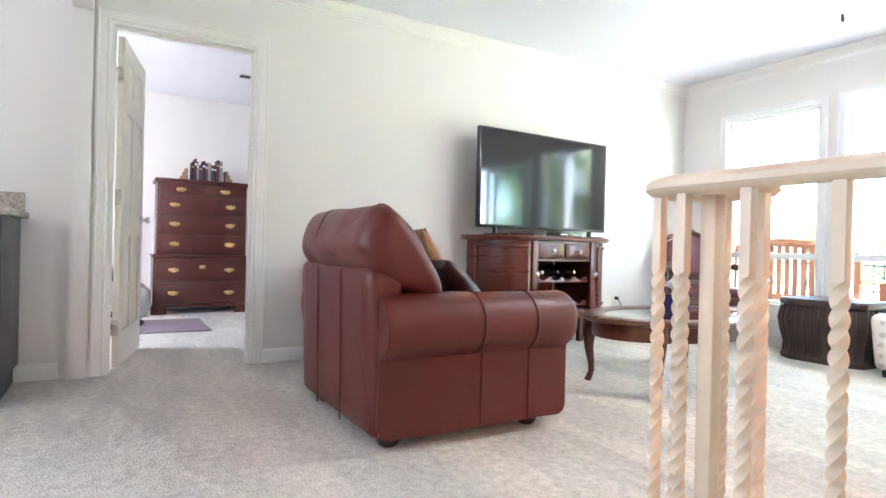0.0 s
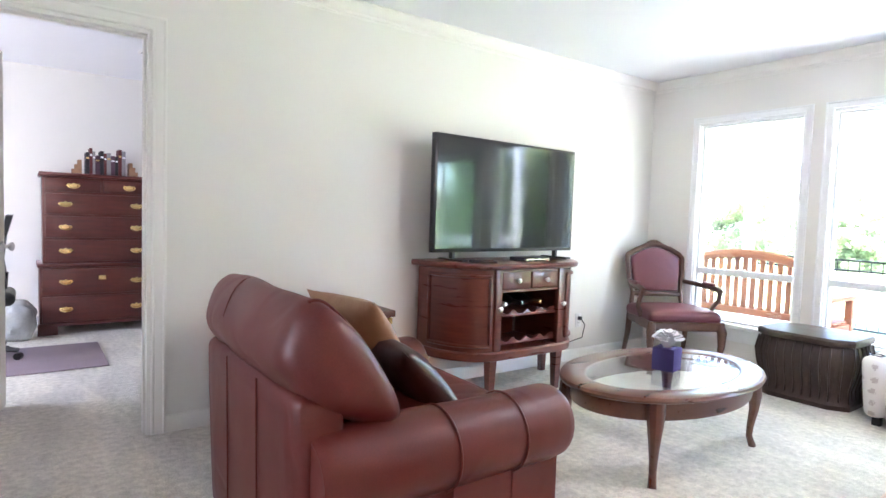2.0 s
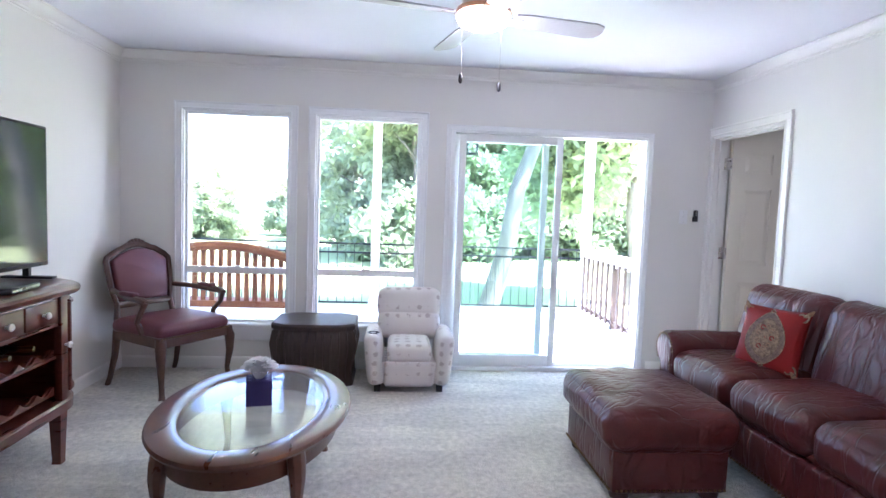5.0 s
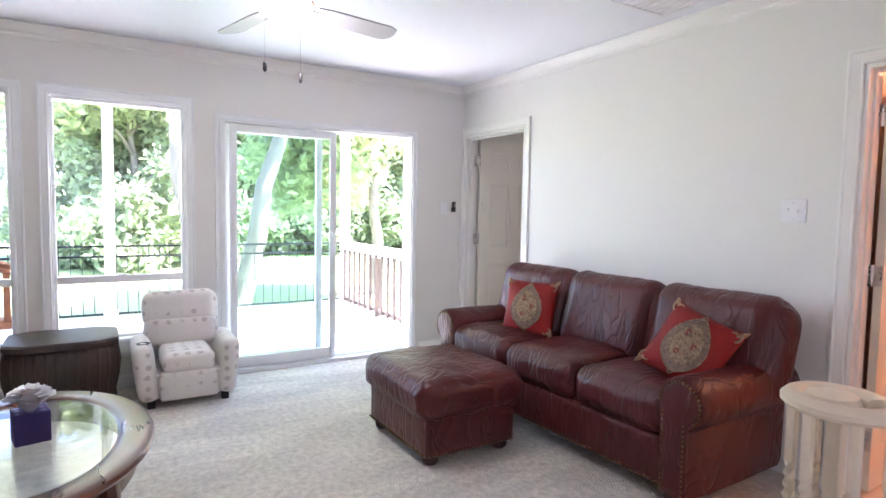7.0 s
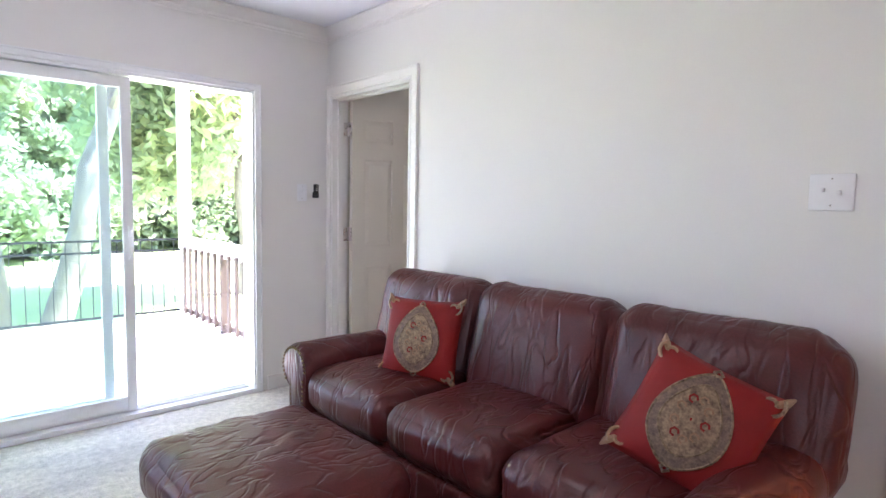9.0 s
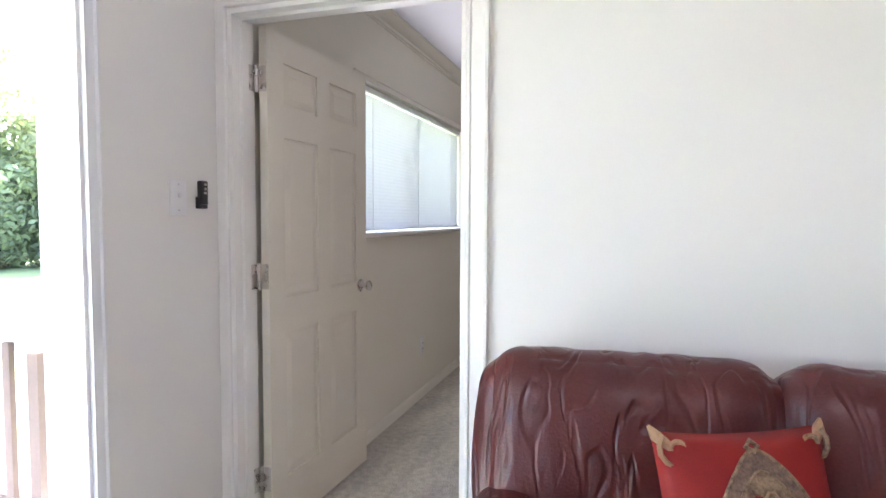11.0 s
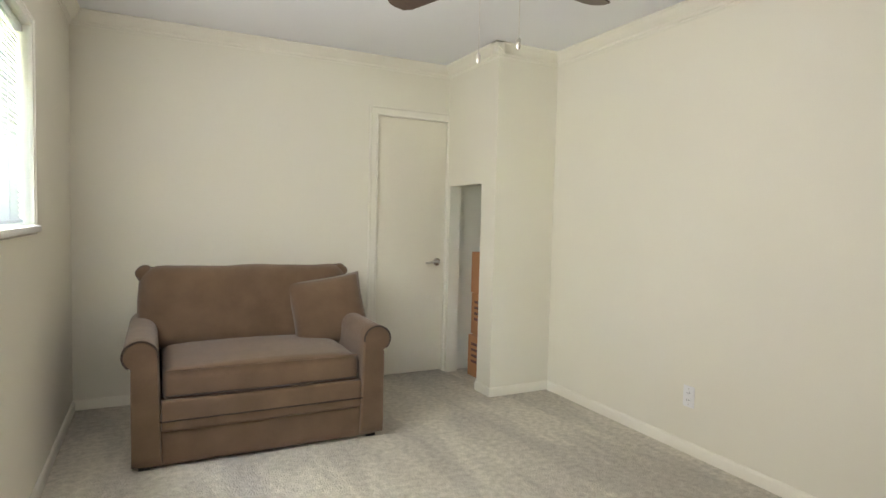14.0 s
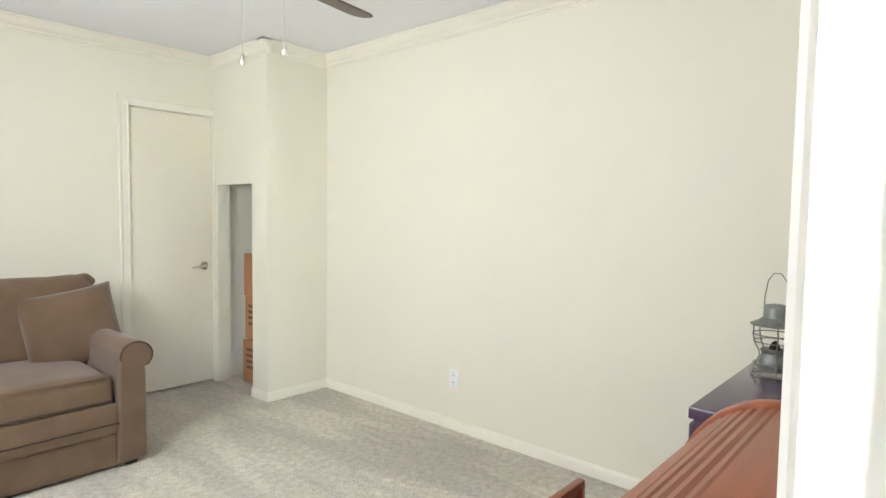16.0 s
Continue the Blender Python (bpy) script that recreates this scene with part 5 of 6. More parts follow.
for s in (-1, 1):
    part("back_post", tube([(s * .235, .25, .34), (s * .225, .285, .46), (s * .21, .30, .57)], [.024, .02, .02], 8), CARVED, ac)
    part("leg", tube([(s * .27, -.24, .40), (s * .285, -.262, .33), (s * .285, -.262, .22), (s * .272, -.25, .10), (s * .275, -.258, .03), (s * .285, -.272, 0)], [.034, .036, .026, .018, .018, .022], 10), CARVED, ac)
    part("leg", tube([(s * .25, .24, .40), (s * .255, .26, .22), (s * .265, .30, .06), (s * .27, .325, 0)], [.028, .022, .018, .018], 10), CARVED, ac)
    ar = part("armrest", tube([(s * .24, .30, .67), (s * .28, .18, .665), (s * .315, .02, .655), (s * .32, -.12, .65), (s * .315, -.16, .635)], [.018, .018, .022, .026, .024], 8), CARVED, ac)
    part("arm_support", tube([(s * .315, -.15, .64), (s * .325, -.12, .57), (s * .31, -.06, .50), (s * .285, -.08, .42)], [.022, .018, .018, .024], 8), CARVED, ac)
    part("arm_pad", pad(.05, .16, .03, r=.013, n=5, m=pose(s * .315, .02, .68)), SEATRED, ar)
studs(ac, [(-.28 + k * .02, -.272, .405) for k in range(29)])

# ---------------------------------------------------------------- rattan trunk
tk = thing("rattan_trunk", pose(5.33, 2.93, 0) @ Matrix.Diagonal((1, .85, 1, 1)), "dark woven octagonal trunk with bowed sides", "trunk")
oc = [(.16, -.34), (.23, -.22), (.23, .22), (.16, .34), (-.16, .34), (-.23, .22), (-.23, -.22), (-.16, -.34)]
dense = []
for i in range(8):
    p, q = Vector(oc[i]), Vector(oc[(i + 1) % 8])
    nseg = max(3, int((q - p).length / .03))
    dense += [tuple(p.lerp(q, k / nseg)) for k in range(nseg)]
part("body", prism(dense, [(0, .0), (.03, .004), (.06, -.012), (.12, -.022), (.19, -.004), (.26, .018), (.32, .022), (.38, .006), (.41, -.012)]), RATTAN, tk, smooth=30)
part("lid", prism(dense, [(.411, -.012), (.415, .012), (.445, .018), (.46, .008), (.463, -.02)]), RATTAN, tk, smooth=30)
rb = finish("rib", tube([(0, 0, 0.02), (-.010, 0, .12), (.020, 0, .22), (.036, 0, .31), (.012, 0, .405)], .007, 5), RATTAN, 180)
for i in range(0, len(dense), 2):
    p, q = Vector(dense[i - 1]), Vector(dense[(i + 1) % len(dense)])
    dd = (q - p).normalized()
    o = new("rib", rb)
    o.parent = tk
    o.matrix_basis = pose(dense[i][0] - dd.y * .010, dense[i][1] + dd.x * .010, 0, 0, 0, math.degrees(math.atan2(-dd.x, dd.y)))

# ---------------------------------------------------------------- child's recliner, facing the room
rc = thing("child_recliner", pose(5.28, 2.235, 0, 0, 0, 0) @ Matrix.Diagonal((1.06, 1.17, 1.03, 1)), "small cream recliner chair with a brown dotted print", "recliner")
part("seat_cushion", pad(.36, .27, .12, r=.035, n=10, puff=.015, m=pose(-.10, 0, .275)), MOTIF, rc)
part("footrest", pad(.06, .30, .18, r=.022, n=8, m=pose(-.25, 0, .135)), MOTIF, rc)
part("base", pad(.44, .40, .16, r=.02, n=6, m=pose(-.01, 0, .13)), MOTIF, rc)
part("back_upper", pad(.16, .40, .24, r=.06, n=14, side=.012, m=pose(.18, 0, .555, 0, 12, 0)), MOTIF, rc)
part("back_lower", pad(.17, .39, .22, r=.06, n=14, side=.012, m=pose(.14, 0, .40, 0, 12, 0)), MOTIF, rc)
for s in (-1, 1):
    a = part("arm", pad(.44, .10, .36, r=.045, n=10, side=.006, m=pose(-.04, s * .215, .22, s * -5, 0, 0)), MOTIF, rc)
    if s > 0:
        part("cup_holder", lathe([(.034, 0), (.038, .004), (.030, .006), (.028, -.002)], 18), BLACKP, a, "dark round cup holder", m=pose(-.17, .222, .398))
for x in (-.22, .18):
    for y in (-.19, .19):
        part("foot", B((x - .02, x + .02, y - .02, y + .02, 0, .05), bev=.004), BLACKP, rc)

# ---------------------------------------------------------------- ceiling fans


def fan(m, angles, blade_mat, label, lit, r1=.62):
    f = thing("ceiling_fan", m, label, "ceiling fan")
    lo, br = (.025, 1.3) if lit else (0, 1.1)
    part("canopy", lathe([(.065, 0), (.065, -.02), (.03, -.05), (.012, -.055)], 20), CHROME, f)
    part("down_rod", tube([(0, 0, -.05), (0, 0, -.09)], .014, 10), CHROME, f)
    part("motor", lathe([(r, z - lo) for r, z in ((.03, -.05), (.09, -.07), (.10, -.10), (.10, -.15), (.07, -.17), (.055, -.18))], 24), CHROME, f)
    for a in angles:
        c_, s_ = math.cos(radians(a)), math.sin(radians(a))
        bm_ = prism([(.15, -.045), (.22, -.058), (r1 - .06, -.068), (r1 - .015, -.052), (r1, -.01), (r1, .02), (r1 - .02, .055), (r1 - .06, .066), (.22, .058), (.15, .045)], [(-.004, 0), (.004, 0)])
        bl_ = part("blade", bm_, blade_mat, f, m=pose(0, 0, -.20 - lo, 0, 0, a) @ pose(0, 0, 0, -12 if lit else 11, 0, 0))
        part("blade_iron", B((.08, .20, -.018, .018, -.008, -.003), bev=.002), CHROME, bl_)
    part("light_fitter", lathe([(r * br, z - lo) for r, z in ((.055, -.165), (.095, -.175), (.10, -.195), (.095, -.20))], 24), COPPER if lit else CHROME, f)
    part("bowl", lathe([(r * br, z - lo) for r, z in ((.094, -.198), (.096, -.21), (.085, -.238), (.055, -.256), (.01, -.264))], 24), BULB if lit else CERAM, f, "frosted glass bowl")
    for k, (x, y) in enumerate(((-.05, .10), (.09, -.10)) if lit else ((.01, -.12), (-.02, .13))):
        ch_ = part("pull_chain", tube([(x, y, -.18), (x, y, -.50)], .0010, 5), CHROME, f)
        part("pull", tube([(x, y, -.50), (x, y, -.51), (x, y, -.535), (x, y, -.545)], [.003, .009, .009, .004], 8), BLACKP if lit else CHROME, ch_)
    return f


fan(pose(3.66, 1.99, H), (-77, 13, 103, 193), BLADEG, "four-blade ceiling fan with a lit glass bowl", True)
fan(pose(3.90, -2.33, H), (-70, 8, 98, 188), BLADE, "dark-bladed ceiling fan with pull chains", False)
vt = thing("ceiling_vent", pose(2.95, .18, H), "white louvred air return in the ceiling", "vent")
part("frame", B((-.34, .34, -.26, -.22, -.012, -.001), (-.34, .34, .22, .26, -.012, -.001), (-.34, -.30, -.22, .22, -.012, -.001), (.30, .34, -.22, .22, -.012, -.001)), PLATE, vt, smooth=None)
for k in range(9):
    part("slat", B((-.30, .30, -.21 + k * .05, -.175 + k * .05, -.008, -.004)), PLATE, vt, smooth=None)

# ---------------------------------------------------------------- stair railing with a volute
rl = thing("stair_railing", pose(1.525, 0, 0), "ivory iron stair railing with twisted balusters and a volute", "railing")
vol = []
cy, R0 = 1.35, .095
for i in range(33):
    a = math.radians(180 - 330 * i / 32)
    rr = R0 - .030 * max(0, i - 20) / 12
    vol.append((R0 + rr * math.cos(a), cy + rr * math.sin(a), .900))
path = [(0, YS + .02, .900), (0, .4, .900), (0, .9, .900), (0, 1.15, .900), (0, 1.30, .900)] + vol
rbm = bmesh.new()
tube(path, .025, 10, rbm, square=0)
for v in rbm.verts:
    v.co.z = .900 + (v.co.z - .900) * .72
part("handrail", rbm, RAILP, rl)
part("volute_cap", lathe([(.02, -.014), (.050, -.012), (.056, 0), (.050, .012), (.03, .018), (.002, .019)], 24), RAILP, rl, m=pose(R0 + .02, cy + .005, .902))


def twisted():
    bm_ = bmesh.new()
    n = 170
    rings = []
    for i in range(n + 1):
        z = .885 * i / n
        tw = 0 if z < .10 or z > .74 else (z - .10) * 58
        w_ = .0092
        rings.append([bm_.verts.new((w_ * 1.414 * math.cos(math.pi / 4 + k * math.pi / 2 + tw), w_ * 1.414 * math.sin(math.pi / 4 + k * math.pi / 2 + tw), z)) for k in range(4)])
    for A, C in zip(rings, rings[1:]):
        for k in range(4):
            bm_.faces.new((A[k], A[(k + 1) % 4], C[(k + 1) % 4], C[k]))
    bm_.faces.new(rings[0][::-1])
    bm_.faces.new(rings[-1])
    return finish("baluster", bm_, RAILP, 30)


tw = twisted()
spots = [(0, YS + .10 + .135 * k) for k in range(11)] + [(R0 + R0 * .96 * math.cos(math.radians(a)), cy + R0 * .96 * math.sin(math.radians(a))) for a in (185, 130, 75, 20, -35, -85)]
for x, y in spots:
    o = new("baluster", tw)
    o.parent = rl
    o.matrix_basis = pose(x, y, 0)
part("newel", B((R0 - .008, R0 + .024, cy - .012, cy + .020, 0, .89), bev=.004), RAILP, rl)

# ---------------------------------------------------------------- kitchen corner
kc = thing("kitchen_cabinet", pose(-.40, 4.16, 0), "charcoal kitchen base cabinet by the opening", "cabinet")
part("body", B((-.62, .62, -.29, .305, .10, .875), bev=.003), DKCAB, kc)
part("toe_kick", B((-.62, .60, -.23, .305, 0, .10)), DKCAB, kc, smooth=None)
for s in (-1, 1):
    d = part("door", B((s * .31 - .29, s * .31 + .29, -.312, -.291, .14, .84), bev=.004), DKCAB, kc)
    part("handle", tube([(s * .05, -.33, .62), (s * .05, -.34, .64), (s * .05, -.34, .76), (s * .05, -.33, .78)], .006), CHROME, d)
wt = thing("granite_worktop", pose(-.40, 4.16, .876), "speckled granite worktop with a low upstand", "worktop")
part("slab", B((-.64, .655, -.325, .305, 0, .035), bev=.006), GRANITE, wt)
part("upstand", B((-.64, .635, .285, .306, .036, .14), bev=.003), GRANITE, wt)

# ---------------------------------------------------------------- office through the doorway
cd = thing("chest_on_chest", pose(1.49, 7.36, 0), "tall mahogany chest of drawers with brass pulls", "chest of drawers")
part("lower_case", B((-.475, .475, 0, .46, .09, .60), bev=.004), MAHOG, cd)
part("waist_moulding", B((-.49, .49, -.014, .46, .60, .635), bev=.010), MAHOG, cd)
part("upper_case", B((-.45, .45, .015, .45, .635, 1.40), bev=.004), MAHOG, cd)
part("cornice", B((-.475, .475, -.008, .46, 1.40, 1.44), bev=.012), MAHOG, cd)
for s in (-1, 1):
    part("bracket_foot", prism([(s * .49, -.015), (s * .34, -.015), (s * .34, .02), (s * .455, .02), (s * .455, .10), (s * .49, .10)][::-s], [(0, 0), (.07, -.004), (.09, .002)]), MAHOG, cd)
    part("bracket_foot", B((s * .44 - .04, s * .44 + .04, .38, .46, 0, .09), bev=.004), MAHOG, cd)
part("base_moulding", B((-.485, .485, -.012, .46, .075, .105), bev=.008), MAHOG, cd)


def bail(parent, x, y, z):
    pr_ = [(x - .055, z + .0), (x - .035, z - .022), (x, z - .030), (x + .035, z - .022), (x + .055, z), (x + .040, z + .018), (x + .015, z + .014), (x, z + .026), (x - .015, z + .014), (x - .040, z + .018)]
    bm_ = sweep(pr_, y - .004, y, 'y', cap=.001, n=1)
    tube([(x - .035, y - .006, z + .004), (x - .033, y - .020, z - .012), (x, y - .024, z - .020), (x + .033, y - .020, z - .012), (x + .035, y - .006, z + .004)], .005, 6, bm_)
    part("pull", bm_, BRASS, parent, "brass bat-wing bail pull")


for z0, z1, ws, yf in ((1.275, 1.385, ((-.43, -.01), (.01, .43)), .015), (1.075, 1.255, ((-.43, .43),), .015), (.865, 1.055, ((-.43, .43),), .015), (.655, .845, ((-.43, .43),), .015),
                       (.36, .585, ((-.455, .455),), 0), (.115, .34, ((-.455, .455),), 0)):
    for a, b_ in ws:
        d = part("drawer", B((a, b_, yf - .012, yf + .3, z0, z1), bev=.005), MAHOG, cd)
        z = (z0 + z1) / 2
        for x in (((a + b_) / 2,) if len(ws) == 2 else (-.28, .28)):
            bail(d, x, yf - .012, z)
        if yf == 0 and z0 > .3:
            part("escutcheon", B((-.03, .03, -.0145, -.012, z + .01, z + .05), bev=.004), BRASS, d)
rg = random.Random(9)
x = 1.37
BC = [mat(f"book_cloth_{n}", c, .7, scale=12, var=.1, fine=150, bump=.15) for n, c in (("black", (.03, .025, .03)), ("maroon", (.13, .03, .03)), ("grey", (.28, .27, .27)), ("plum", (.10, .05, .07)))]
for k in range(11):
    w_ = rg.uniform(.02, .036)
    hgt = rg.uniform(.17, .25)
    bk_ = thing("book", pose(x + w_ / 2, 7.52, 1.44), ("dark", "maroon", "grey", "plum")[k % 4] + " hardback book standing on the tall chest", "book", "books on the chest")
    part("cover", B((-w_ / 2, w_ / 2, -.085, .085, 0, hgt), bev=.002, seg=1), BC[k % 4], bk_)
    part("spine_band", B((-w_ / 2 + .003, w_ / 2 - .003, -.0865, -.085, hgt * .7, hgt * .78)), PAPER if k % 3 else BRASS, bk_)
    x += w_ + .002
for s, xx in ((-1, 1.34), (1, x + .03)):
    e_ = thing("bookend", pose(xx, 7.52, 1.44), "gilt stepped bookend beside the books", "bookend", "bookends")
    part("body", B(*[(min(0, s * .075) + (.022 * k if s < 0 else 0), max(0, s * .075) - (.022 * k if s > 0 else 0), -.06, .06, .042 * k, .042 * k + .045) for k in range(3)], bev=.003), TAN, e_)
rgm = thing("chair_mat", pose(.75, 6.42, .004), "mauve woven chair mat on the carpet", "mat")
part("mat", B((-.70, .66, -.42, .44, 0, .008), bev=.003), MAT, rgm)
oc_ = thing("office_chair", pose(.62, 6.55, .012), "black office chair with a high curved back", "office chair")
part("seat", pad(.48, .46, .09, r=.04, n=8, puff=.02, m=pose(0, 0, .46)), BLACKP, oc_)
part("backrest", sweep([(-.21 + .03, .60), (-.21, .75), (-.19, .95), (-.15, 1.10), (-.11, 1.10), (-.15, .95), (-.17, .75), (-.15, .60)], -.22, .22, 'y', cap=.03, n=6), BLACKP, oc_, m=pose(.34, 0, -.04))
part("back_stem", tube([(.0, 0, .42), (.17, 0, .46), (.18, 0, .64)], .02), BLACKP, oc_)
part("column", tube([(0, 0, .08), (0, 0, .42)], .028, 10), CHROME, oc_)
for k in range(5):
    a = radians(72 * k - 20)
    lg = part("spoke", tube([(0, 0, .10), (.27 * math.cos(a), .27 * math.sin(a), .07)], [.025, .018], 8), BLACKP, oc_)
    part("caster", lathe([(.010, -.022), (.026, -.022), (.026, .022), (.010, .022)], 14), BLACKP, lg, m=pose(.27 * math.cos(a), .27 * math.sin(a), .026, 90, 0, math.degrees(a)))
ba = thing("rubbish_bag", pose(.86, 7.25, 0), "clear plastic rubbish bag slumped by the chest", "bag")
part("bag", pad(.28, .28, .34, r=.12, n=12, wr=.03, freq=9, seed=8, m=pose(0, 0, .17)), mat("grey_film", (.45, .47, .45), .25, scale=8, fine=60, bump=.3), ba)

# ---------------------------------------------------------------- bathroom door with towel
tr = thing("towel_bar", pose(2.236, -.62, 1.16, 0, 0, -88), "towel bar on the bathroom door", "towel bar")
part("bar", tube([(-.02, -.055, 0), (.44, -.055, 0)], .008), CHROME, tr)
for x in (0, .42):
    part("bracket", tube([(x, -.004, 0), (x, -.055, 0)], .010), CHROME, tr)
tw_ = thing("towel", pose(2.236, -.62, 1.16, 0, 0, -88), "brown towel hanging over the bar", "towel")
tbm = bmesh.new()
cols = []
for i in range(15):
    x = .02 + .38 * i / 14
    col = []
    for z, y in ((-.60, -.072), (-.4, -.070), (-.2, -.068), (-.02, -.068), (.012, -.055), (-.02, -.042), (-.25, -.038), (-.5, -.036)):
        col.append(tbm.verts.new((x, y - .010 * math.sin(i * 1.1) * min(1, -z * 2 + .02), z)))
    cols.append(col)
for A, C in zip(cols, cols[1:]):
    for k in range(7):
        tbm.faces.new((A[k], A[k + 1], C[k + 1], C[k]))
to = part("cloth", tbm, TOWEL, tw_, smooth=180)
bl_ = thing("bath_ceiling_light", pose(1.75, -1.5, H), "round warm bathroom ceiling light", "ceiling light")
part("base", lathe([(.15, 0), (.15, -.02), (.14, -.025)], 24), CHROME, bl_)
part("diffuser", lathe([(.135, -.025), (.13, -.05), (.08, -.075), (.01, -.083)], 24), glow("warm_diffuser", (1, .55, .28), 2.5), bl_)

# ---------------------------------------------------------------- bedroom things
lv = thing("loveseat", pose(4.59, -4.36, 0) @ Matrix.Diagonal((1.035, 1, .97, 1)), "taupe tweed loveseat with a loose back cushion", "loveseat")
part("base", pad(1.18, .90, .22, r=.02, n=8, m=pose(0, .56, .125)), TAUPE, lv)
part("front_rail", pad(.96, .05, .16, r=.012, n=6, m=pose(0, 1.0, .27)), TAUPE, lv)
part("seat_cushion", pad(.95, .74, .17, r=.05, n=16, puff=.03, wr=.004, freq=4, seed=31, m=pose(0, .64, .405)), TAUPE, lv)
part("back_frame", pad(1.10, .20, .72, r=.06, n=8, m=pose(0, .11, .42)), TAUPE, lv)
bc = part("back_cushion", pad(1.17, .22, .50, r=.09, n=20, side=.012, wr=.007, freq=4, seed=33, m=pose(0, .30, .70, 10, 0, 0)), TAUPE, lv)
part("piping", tube([(-.55, .37, .50), (-.565, .34, .70), (-.56, .32, .90), (-.53, .30, .945), (-.30, .29, .925), (-.05, .285, .915), (.20, .285, .915), (.45, .29, .935), (.54, .30, .945), (.565, .32, .90), (.565, .34, .70), (.55, .37, .50)], .006, 6), PIPING, bc)
for s in (-1, 1):
    part("cushion_ear", pad(.10, .09, .11, r=.04, n=6, wr=.006, freq=14, seed=s, m=pose(s * .55, .29, .900, 10, s * 38, 0)), TAUPE, bc)
part("cushion_piping", tube([(-.46, 1.012, .365), (0, 1.022, .362), (.46, 1.012, .365)], .006, 6), PIPING, lv)
part("cushion_piping", tube([(-.46, 1.0, .49), (0, 1.012, .498), (.46, 1.0, .49)], .005, 6), TAUPE, lv)
part("rail_seam", tube([(-.50, 1.026, .245), (.50, 1.026, .245)], .004, 6), PIPING, lv)
for s in (-1, 1):
    a = part("arm", sweep(arm_profile(s * .53, s, .03, .655, .075), .10, 1.032, 'y', cap=.02, n=10, wr=.003, seed=s * 5), TAUPE, lv)
    fr_ = [(s * .565 + math.cos(radians(t)) * .073, 1.030, .58 + math.sin(radians(t)) * .073) for t in (range(-50, 200, 12) if s > 0 else range(230, -20, -12))]
    part("piping", tube(fr_, .005, 6), PIPING, a)
for x in (-.55, .55):
    for y in (.14, .96):
        part("foot", B((x - .025, x + .025, y - .025, y + .025, 0, .03)), BLACKP, lv, smooth=None)
cushion("loveseat_cushion", pose(4.13, -3.89, .640, 68, 0, 172) @ pose(0, 0, 0, 0, 0, 9) @ Matrix.Scale(1.08, 4), .44, .42, .16, TAUPE, "square taupe tweed cushion leaning on the loveseat", 6)

# boxes in the low closet
z = 0.0
for k, (h_, dx) in enumerate(((.325, 0), (.325, .02), (.325, .01))):
    b_ = thing("cardboard_box", pose(2.66 - dx, -4.135, z, 0, 0, 2 - 2 * k), "brown cardboard box stacked in the low closet", "box", "boxes in the closet")
    part("carton", B((-.22, .22, -.17, .17, .002, h_), bev=.004), BOXCARD, b_)
    part("tape", B((-.222, .222, -.025, .025, h_ - .001, h_ + .002)), TAN, b_, smooth=None)
    if k < 2:
        part("print", B(*[(.2202, .2212, -.12 + .0 * j, .10, h_ * .35 + .045 * j, h_ * .35 + .02 + .045 * j) for j in range(4)]), CHERRY, b_, smooth=None)
    z += h_ + .003
pp = thing("paper_stack", pose(2.70, -4.135, z), "loose papers on top of the boxes", "papers")
part("sheets", B(*[(-.14 + .01 * (j % 3), .13 + .012 * (j % 2), -.10 - .01 * (j % 2), .11, .002 + .006 * j, .006 + .006 * j) for j in range(6)]), PAPER, pp, smooth=None)

# dark purple chest with the lantern, roll-top desk
pd = thing("purple_chest", pose(3.10, -.585, 0), "low cabinet with a dark purple lacquered top", "cabinet")
part("top", B((-.46, .45, -.205, .215, .755, .787), bev=.004), PURPLE, pd)
part("body", B((-.43, .42, -.20, .225, .06, .755), bev=.004), PURPLE, pd)
for s in (-1, 1):
    part("door", B((s * .21 - .205, s * .21 + .20, -.215, -.2, .09, .73), bev=.004), PURPLE, pd)
for x in (-.38, .37):
    for y in (-.15, .17):
        part("foot", B((x - .03, x + .03, y - .03, y + .03, 0, .06)), PURPLE, pd, smooth=None)
ln = thing("railway_lantern", pose(3.02, -.695, .787) @ Matrix.Scale(.70, 4), "old galvanised railway lantern with a wire bail", "lantern")
part("tank", lathe([(.062, .022), (.066, .03), (.066, .075), (.060, .085), (.055, .10), (.062, .115), (.055, .12)], 22), PEWTER, ln)
part("globe", lathe([(.050, .118), (.072, .14), (.082, .17), (.078, .20), (.062, .225), (.050, .235)], 24), GLASS, ln)
part("burner", lathe([(.025, .12), (.020, .14), (.008, .155), (.002, .16)], 12), ROOM, ln)
part("hood", lathe([(.105, .232), (.108, .236), (.075, .252), (.055, .268), (.052, .31), (.055, .312), (.050, .325), (.02, .332)], 24), PEWTER, ln)
cage = bmesh.new()
for r_, z in ((.098, .005), (.088, .05), (.088, .155), (.094, .19)):
    tube([(r_ * math.cos(2 * math.pi * k / 24), r_ * math.sin(2 * math.pi * k / 24), z) for k in range(24)], .0028, 5, cage, closed=True)
for k in range(5):
    c_, s_ = math.cos(k * 1.257 + .3), math.sin(k * 1.257 + .3)
    tube([(c_ * r_, s_ * r_, z) for r_, z in ((.100, .002), (.086, .05), (.066, .09), (.070, .115), (.092, .155), (.098, .19), (.096, .235))], .0035, 6, cage)
part("wire_guard", cage, PEWTER, ln)
part("bail", tube([(.0, -.052 + .0, .30), (.004, -.050, .36), (.008, -.038, .44), (.010, -.015, .475), (.010, .015, .475), (.008, .038, .44), (.004, .050, .36), (0, .052, .30)], .0028, 6), PEWTER, ln)

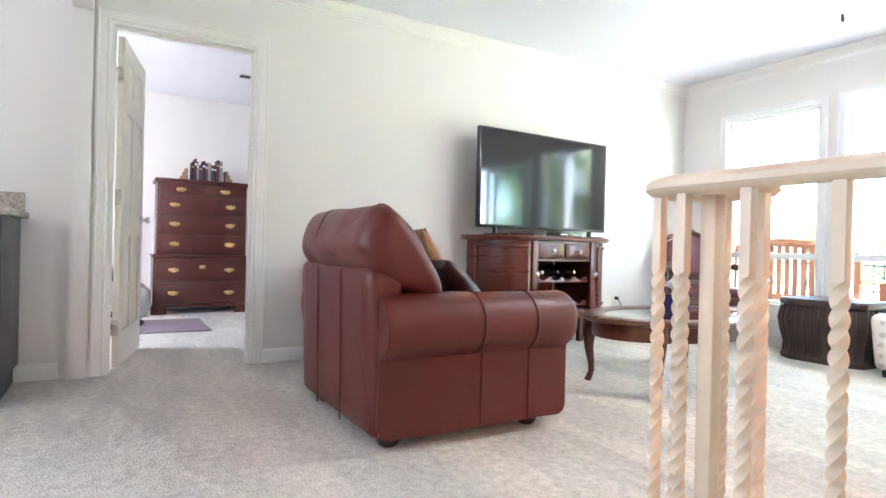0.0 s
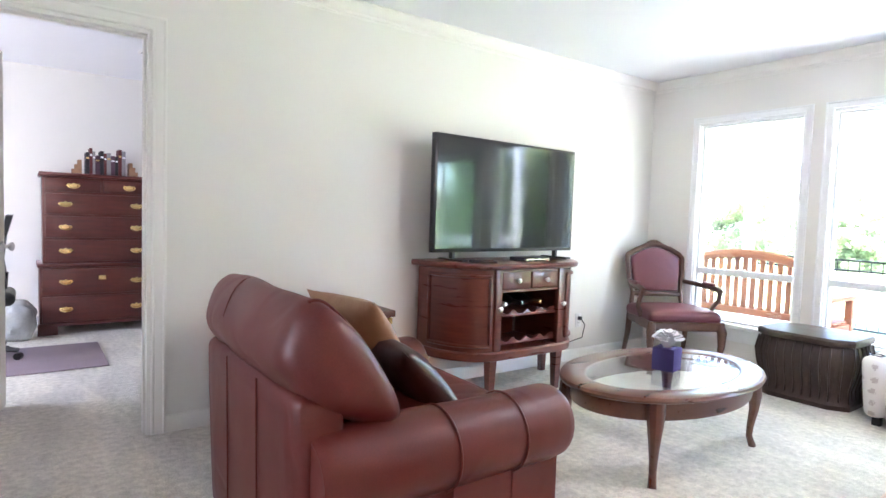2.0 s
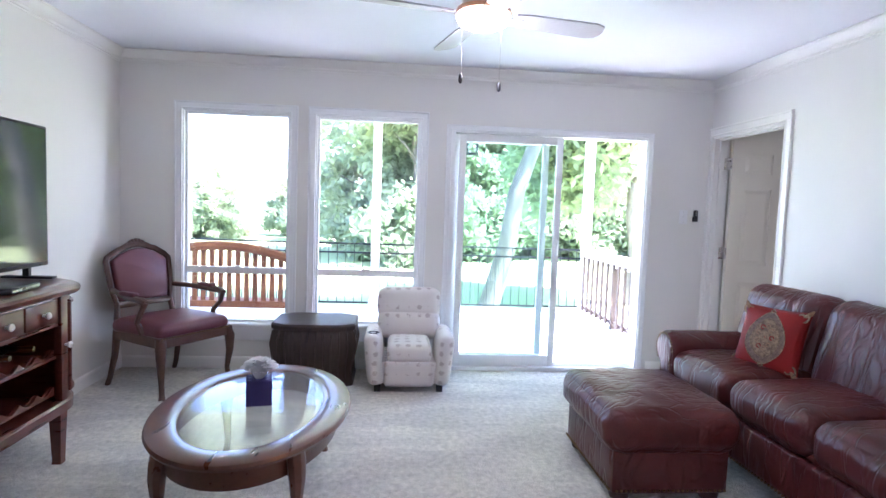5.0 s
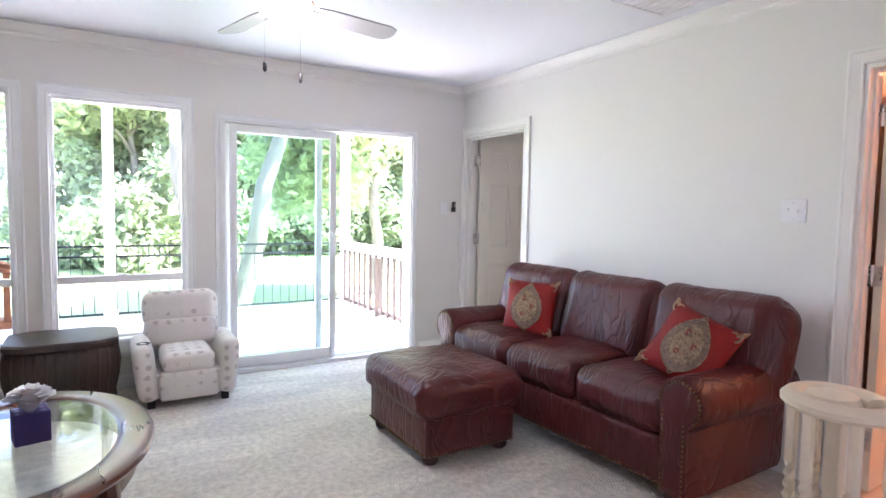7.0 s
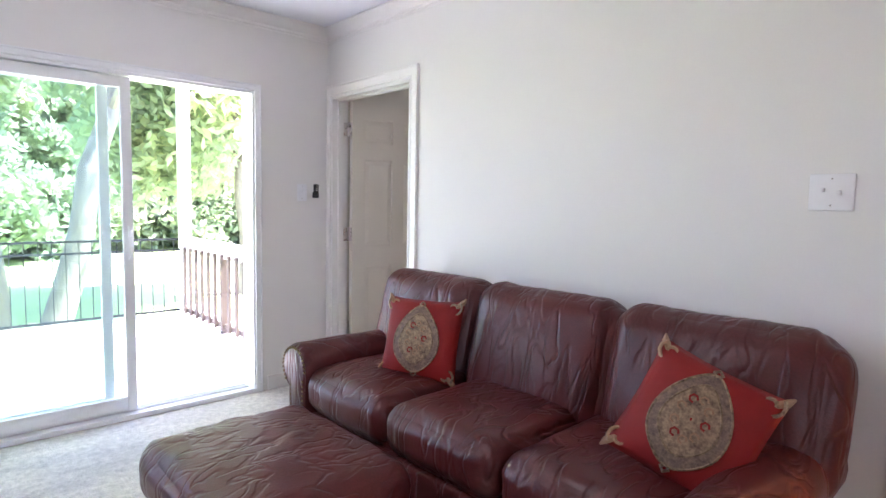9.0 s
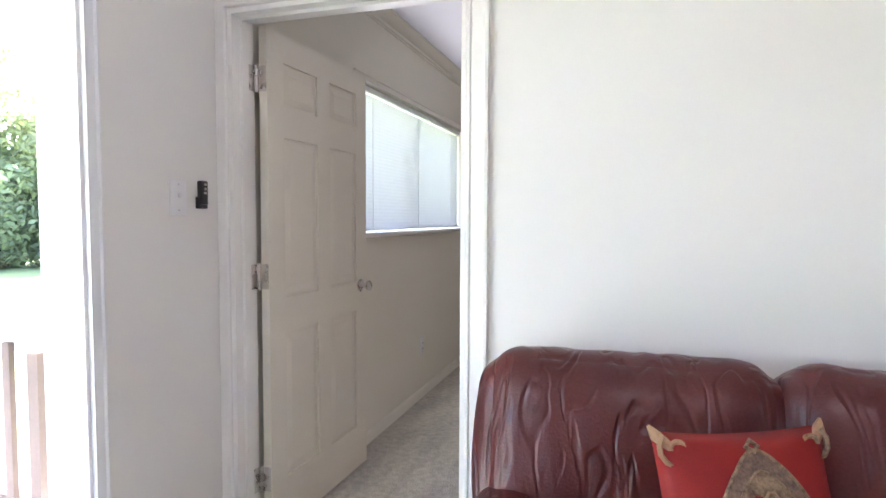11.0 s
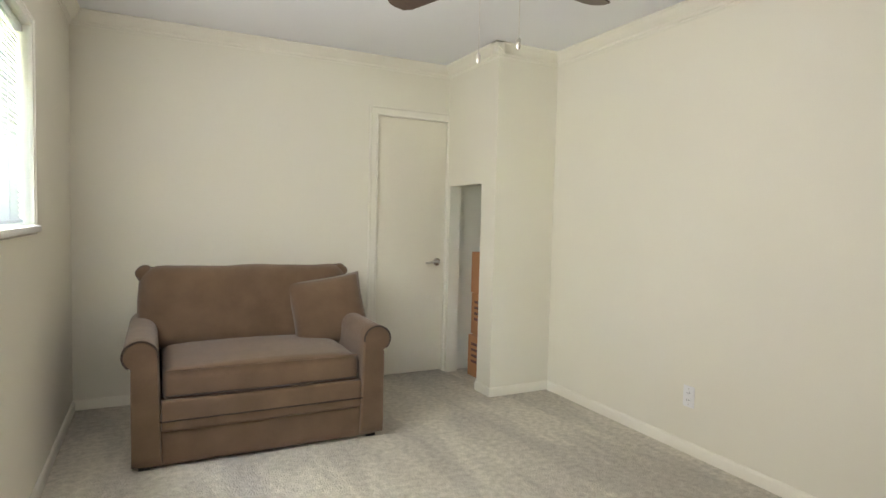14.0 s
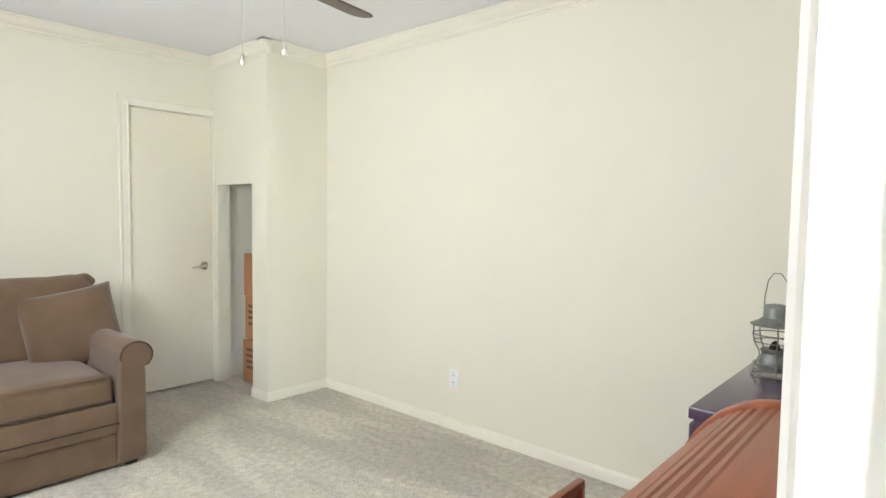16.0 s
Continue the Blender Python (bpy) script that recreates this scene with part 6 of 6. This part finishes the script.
dk = thing("roll_top_desk", pose(4.06, -.37, 0) @ Matrix.Diagonal((.88, 1, 1, 1)), "orange-brown roll-top desk with a slatted tambour", "desk")
part("top", B((-.44, .44, -.175, .0, .856, .880), bev=.003), DESKWOOD, dk)
arcp = [(-.175 - .235 * math.sin(radians(a)), .55 + .322 * math.cos(radians(a))) for a in range(0, 91, 6)]
for s in (-1, 1):
    sp = [(-.005, .50), (-.005, .856)] + [(y, z + .016) for y, z in [(-.175, .856)]] + [(y - .012 * math.sin(radians(a)), z + .014 * math.cos(radians(a))) for (y, z), a in zip(arcp, range(0, 91, 6))] + [(-.49, .53), (-.49, .50)]
    part("side_panel", sweep(sp, s * .44 - .014, s * .44 + .014, 'x', cap=.002, n=1), DESKWOOD, dk)
for a in range(3, 90, 6):
    y, z = -.175 - .222 * math.sin(radians(a)), .55 + .306 * math.cos(radians(a))
    part("tambour_slat", tube([(-.425, y, z), (.425, y, z)], .0165, 8), DESKWOOD, dk)
part("writing_surface", B((-.46, .46, -.50, 0, .47, .50), bev=.004), DESKWOOD, dk)
part("back_panel", B((-.43, .43, -.012, -.002, .50, .856)), DESKWOOD, dk, smooth=None)
for s in (-1, 1):
    pdl = part("pedestal", B((s * .34 - .10, s * .34 + .10, -.47, -.01, .0, .47), bev=.003), DESKWOOD, dk)
    for k in range(3):
        part("drawer", B((s * .34 - .085, s * .34 + .085, -.482, -.47, .04 + .14 * k, .165 + .14 * k), bev=.003), DESKWOOD, pdl)
dc = thing("desk_chair", pose(3.92, -.86, -.0, 0, 0, 0), "orange-brown wooden chair pulled up to the desk", "chair")
part("seat", pad(.38, .36, .03, r=.012, n=6, m=pose(0, .02, .36)), DESKWOOD, dc)
for s in (-1, 1):
    part("leg", tube([(s * .16, .17, .35), (s * .17, .19, 0)], .016), DESKWOOD, dc)
    part("leg", tube([(s * .16, -.14, .57), (s * .16, -.13, .35), (s * .17, -.15, 0)], .016), DESKWOOD, dc)
part("back_rail", B((-.19, .19, -.155, -.13, .515, .585), bev=.008), DESKWOOD, dc)
part("lower_rail", B((-.15, .15, -.145, -.13, .44, .475), bev=.004), DESKWOOD, dc)
ov = thing("office_vent", pose(1.81, 6.6, H), "small white louvred vent in the office ceiling", "vent")
part("frame", B((-.13, .13, -.08, -.06, -.010, -.001), (-.13, .13, .06, .08, -.010, -.001), (-.13, -.11, -.06, .06, -.010, -.001), (.11, .13, -.06, .06, -.010, -.001)), PLATE, ov, smooth=None)
for k in range(5):
    part("slat", B((-.11, .11, -.055 + k * .024, -.043 + k * .024, -.008, -.003)), DKCAB, ov, smooth=None)
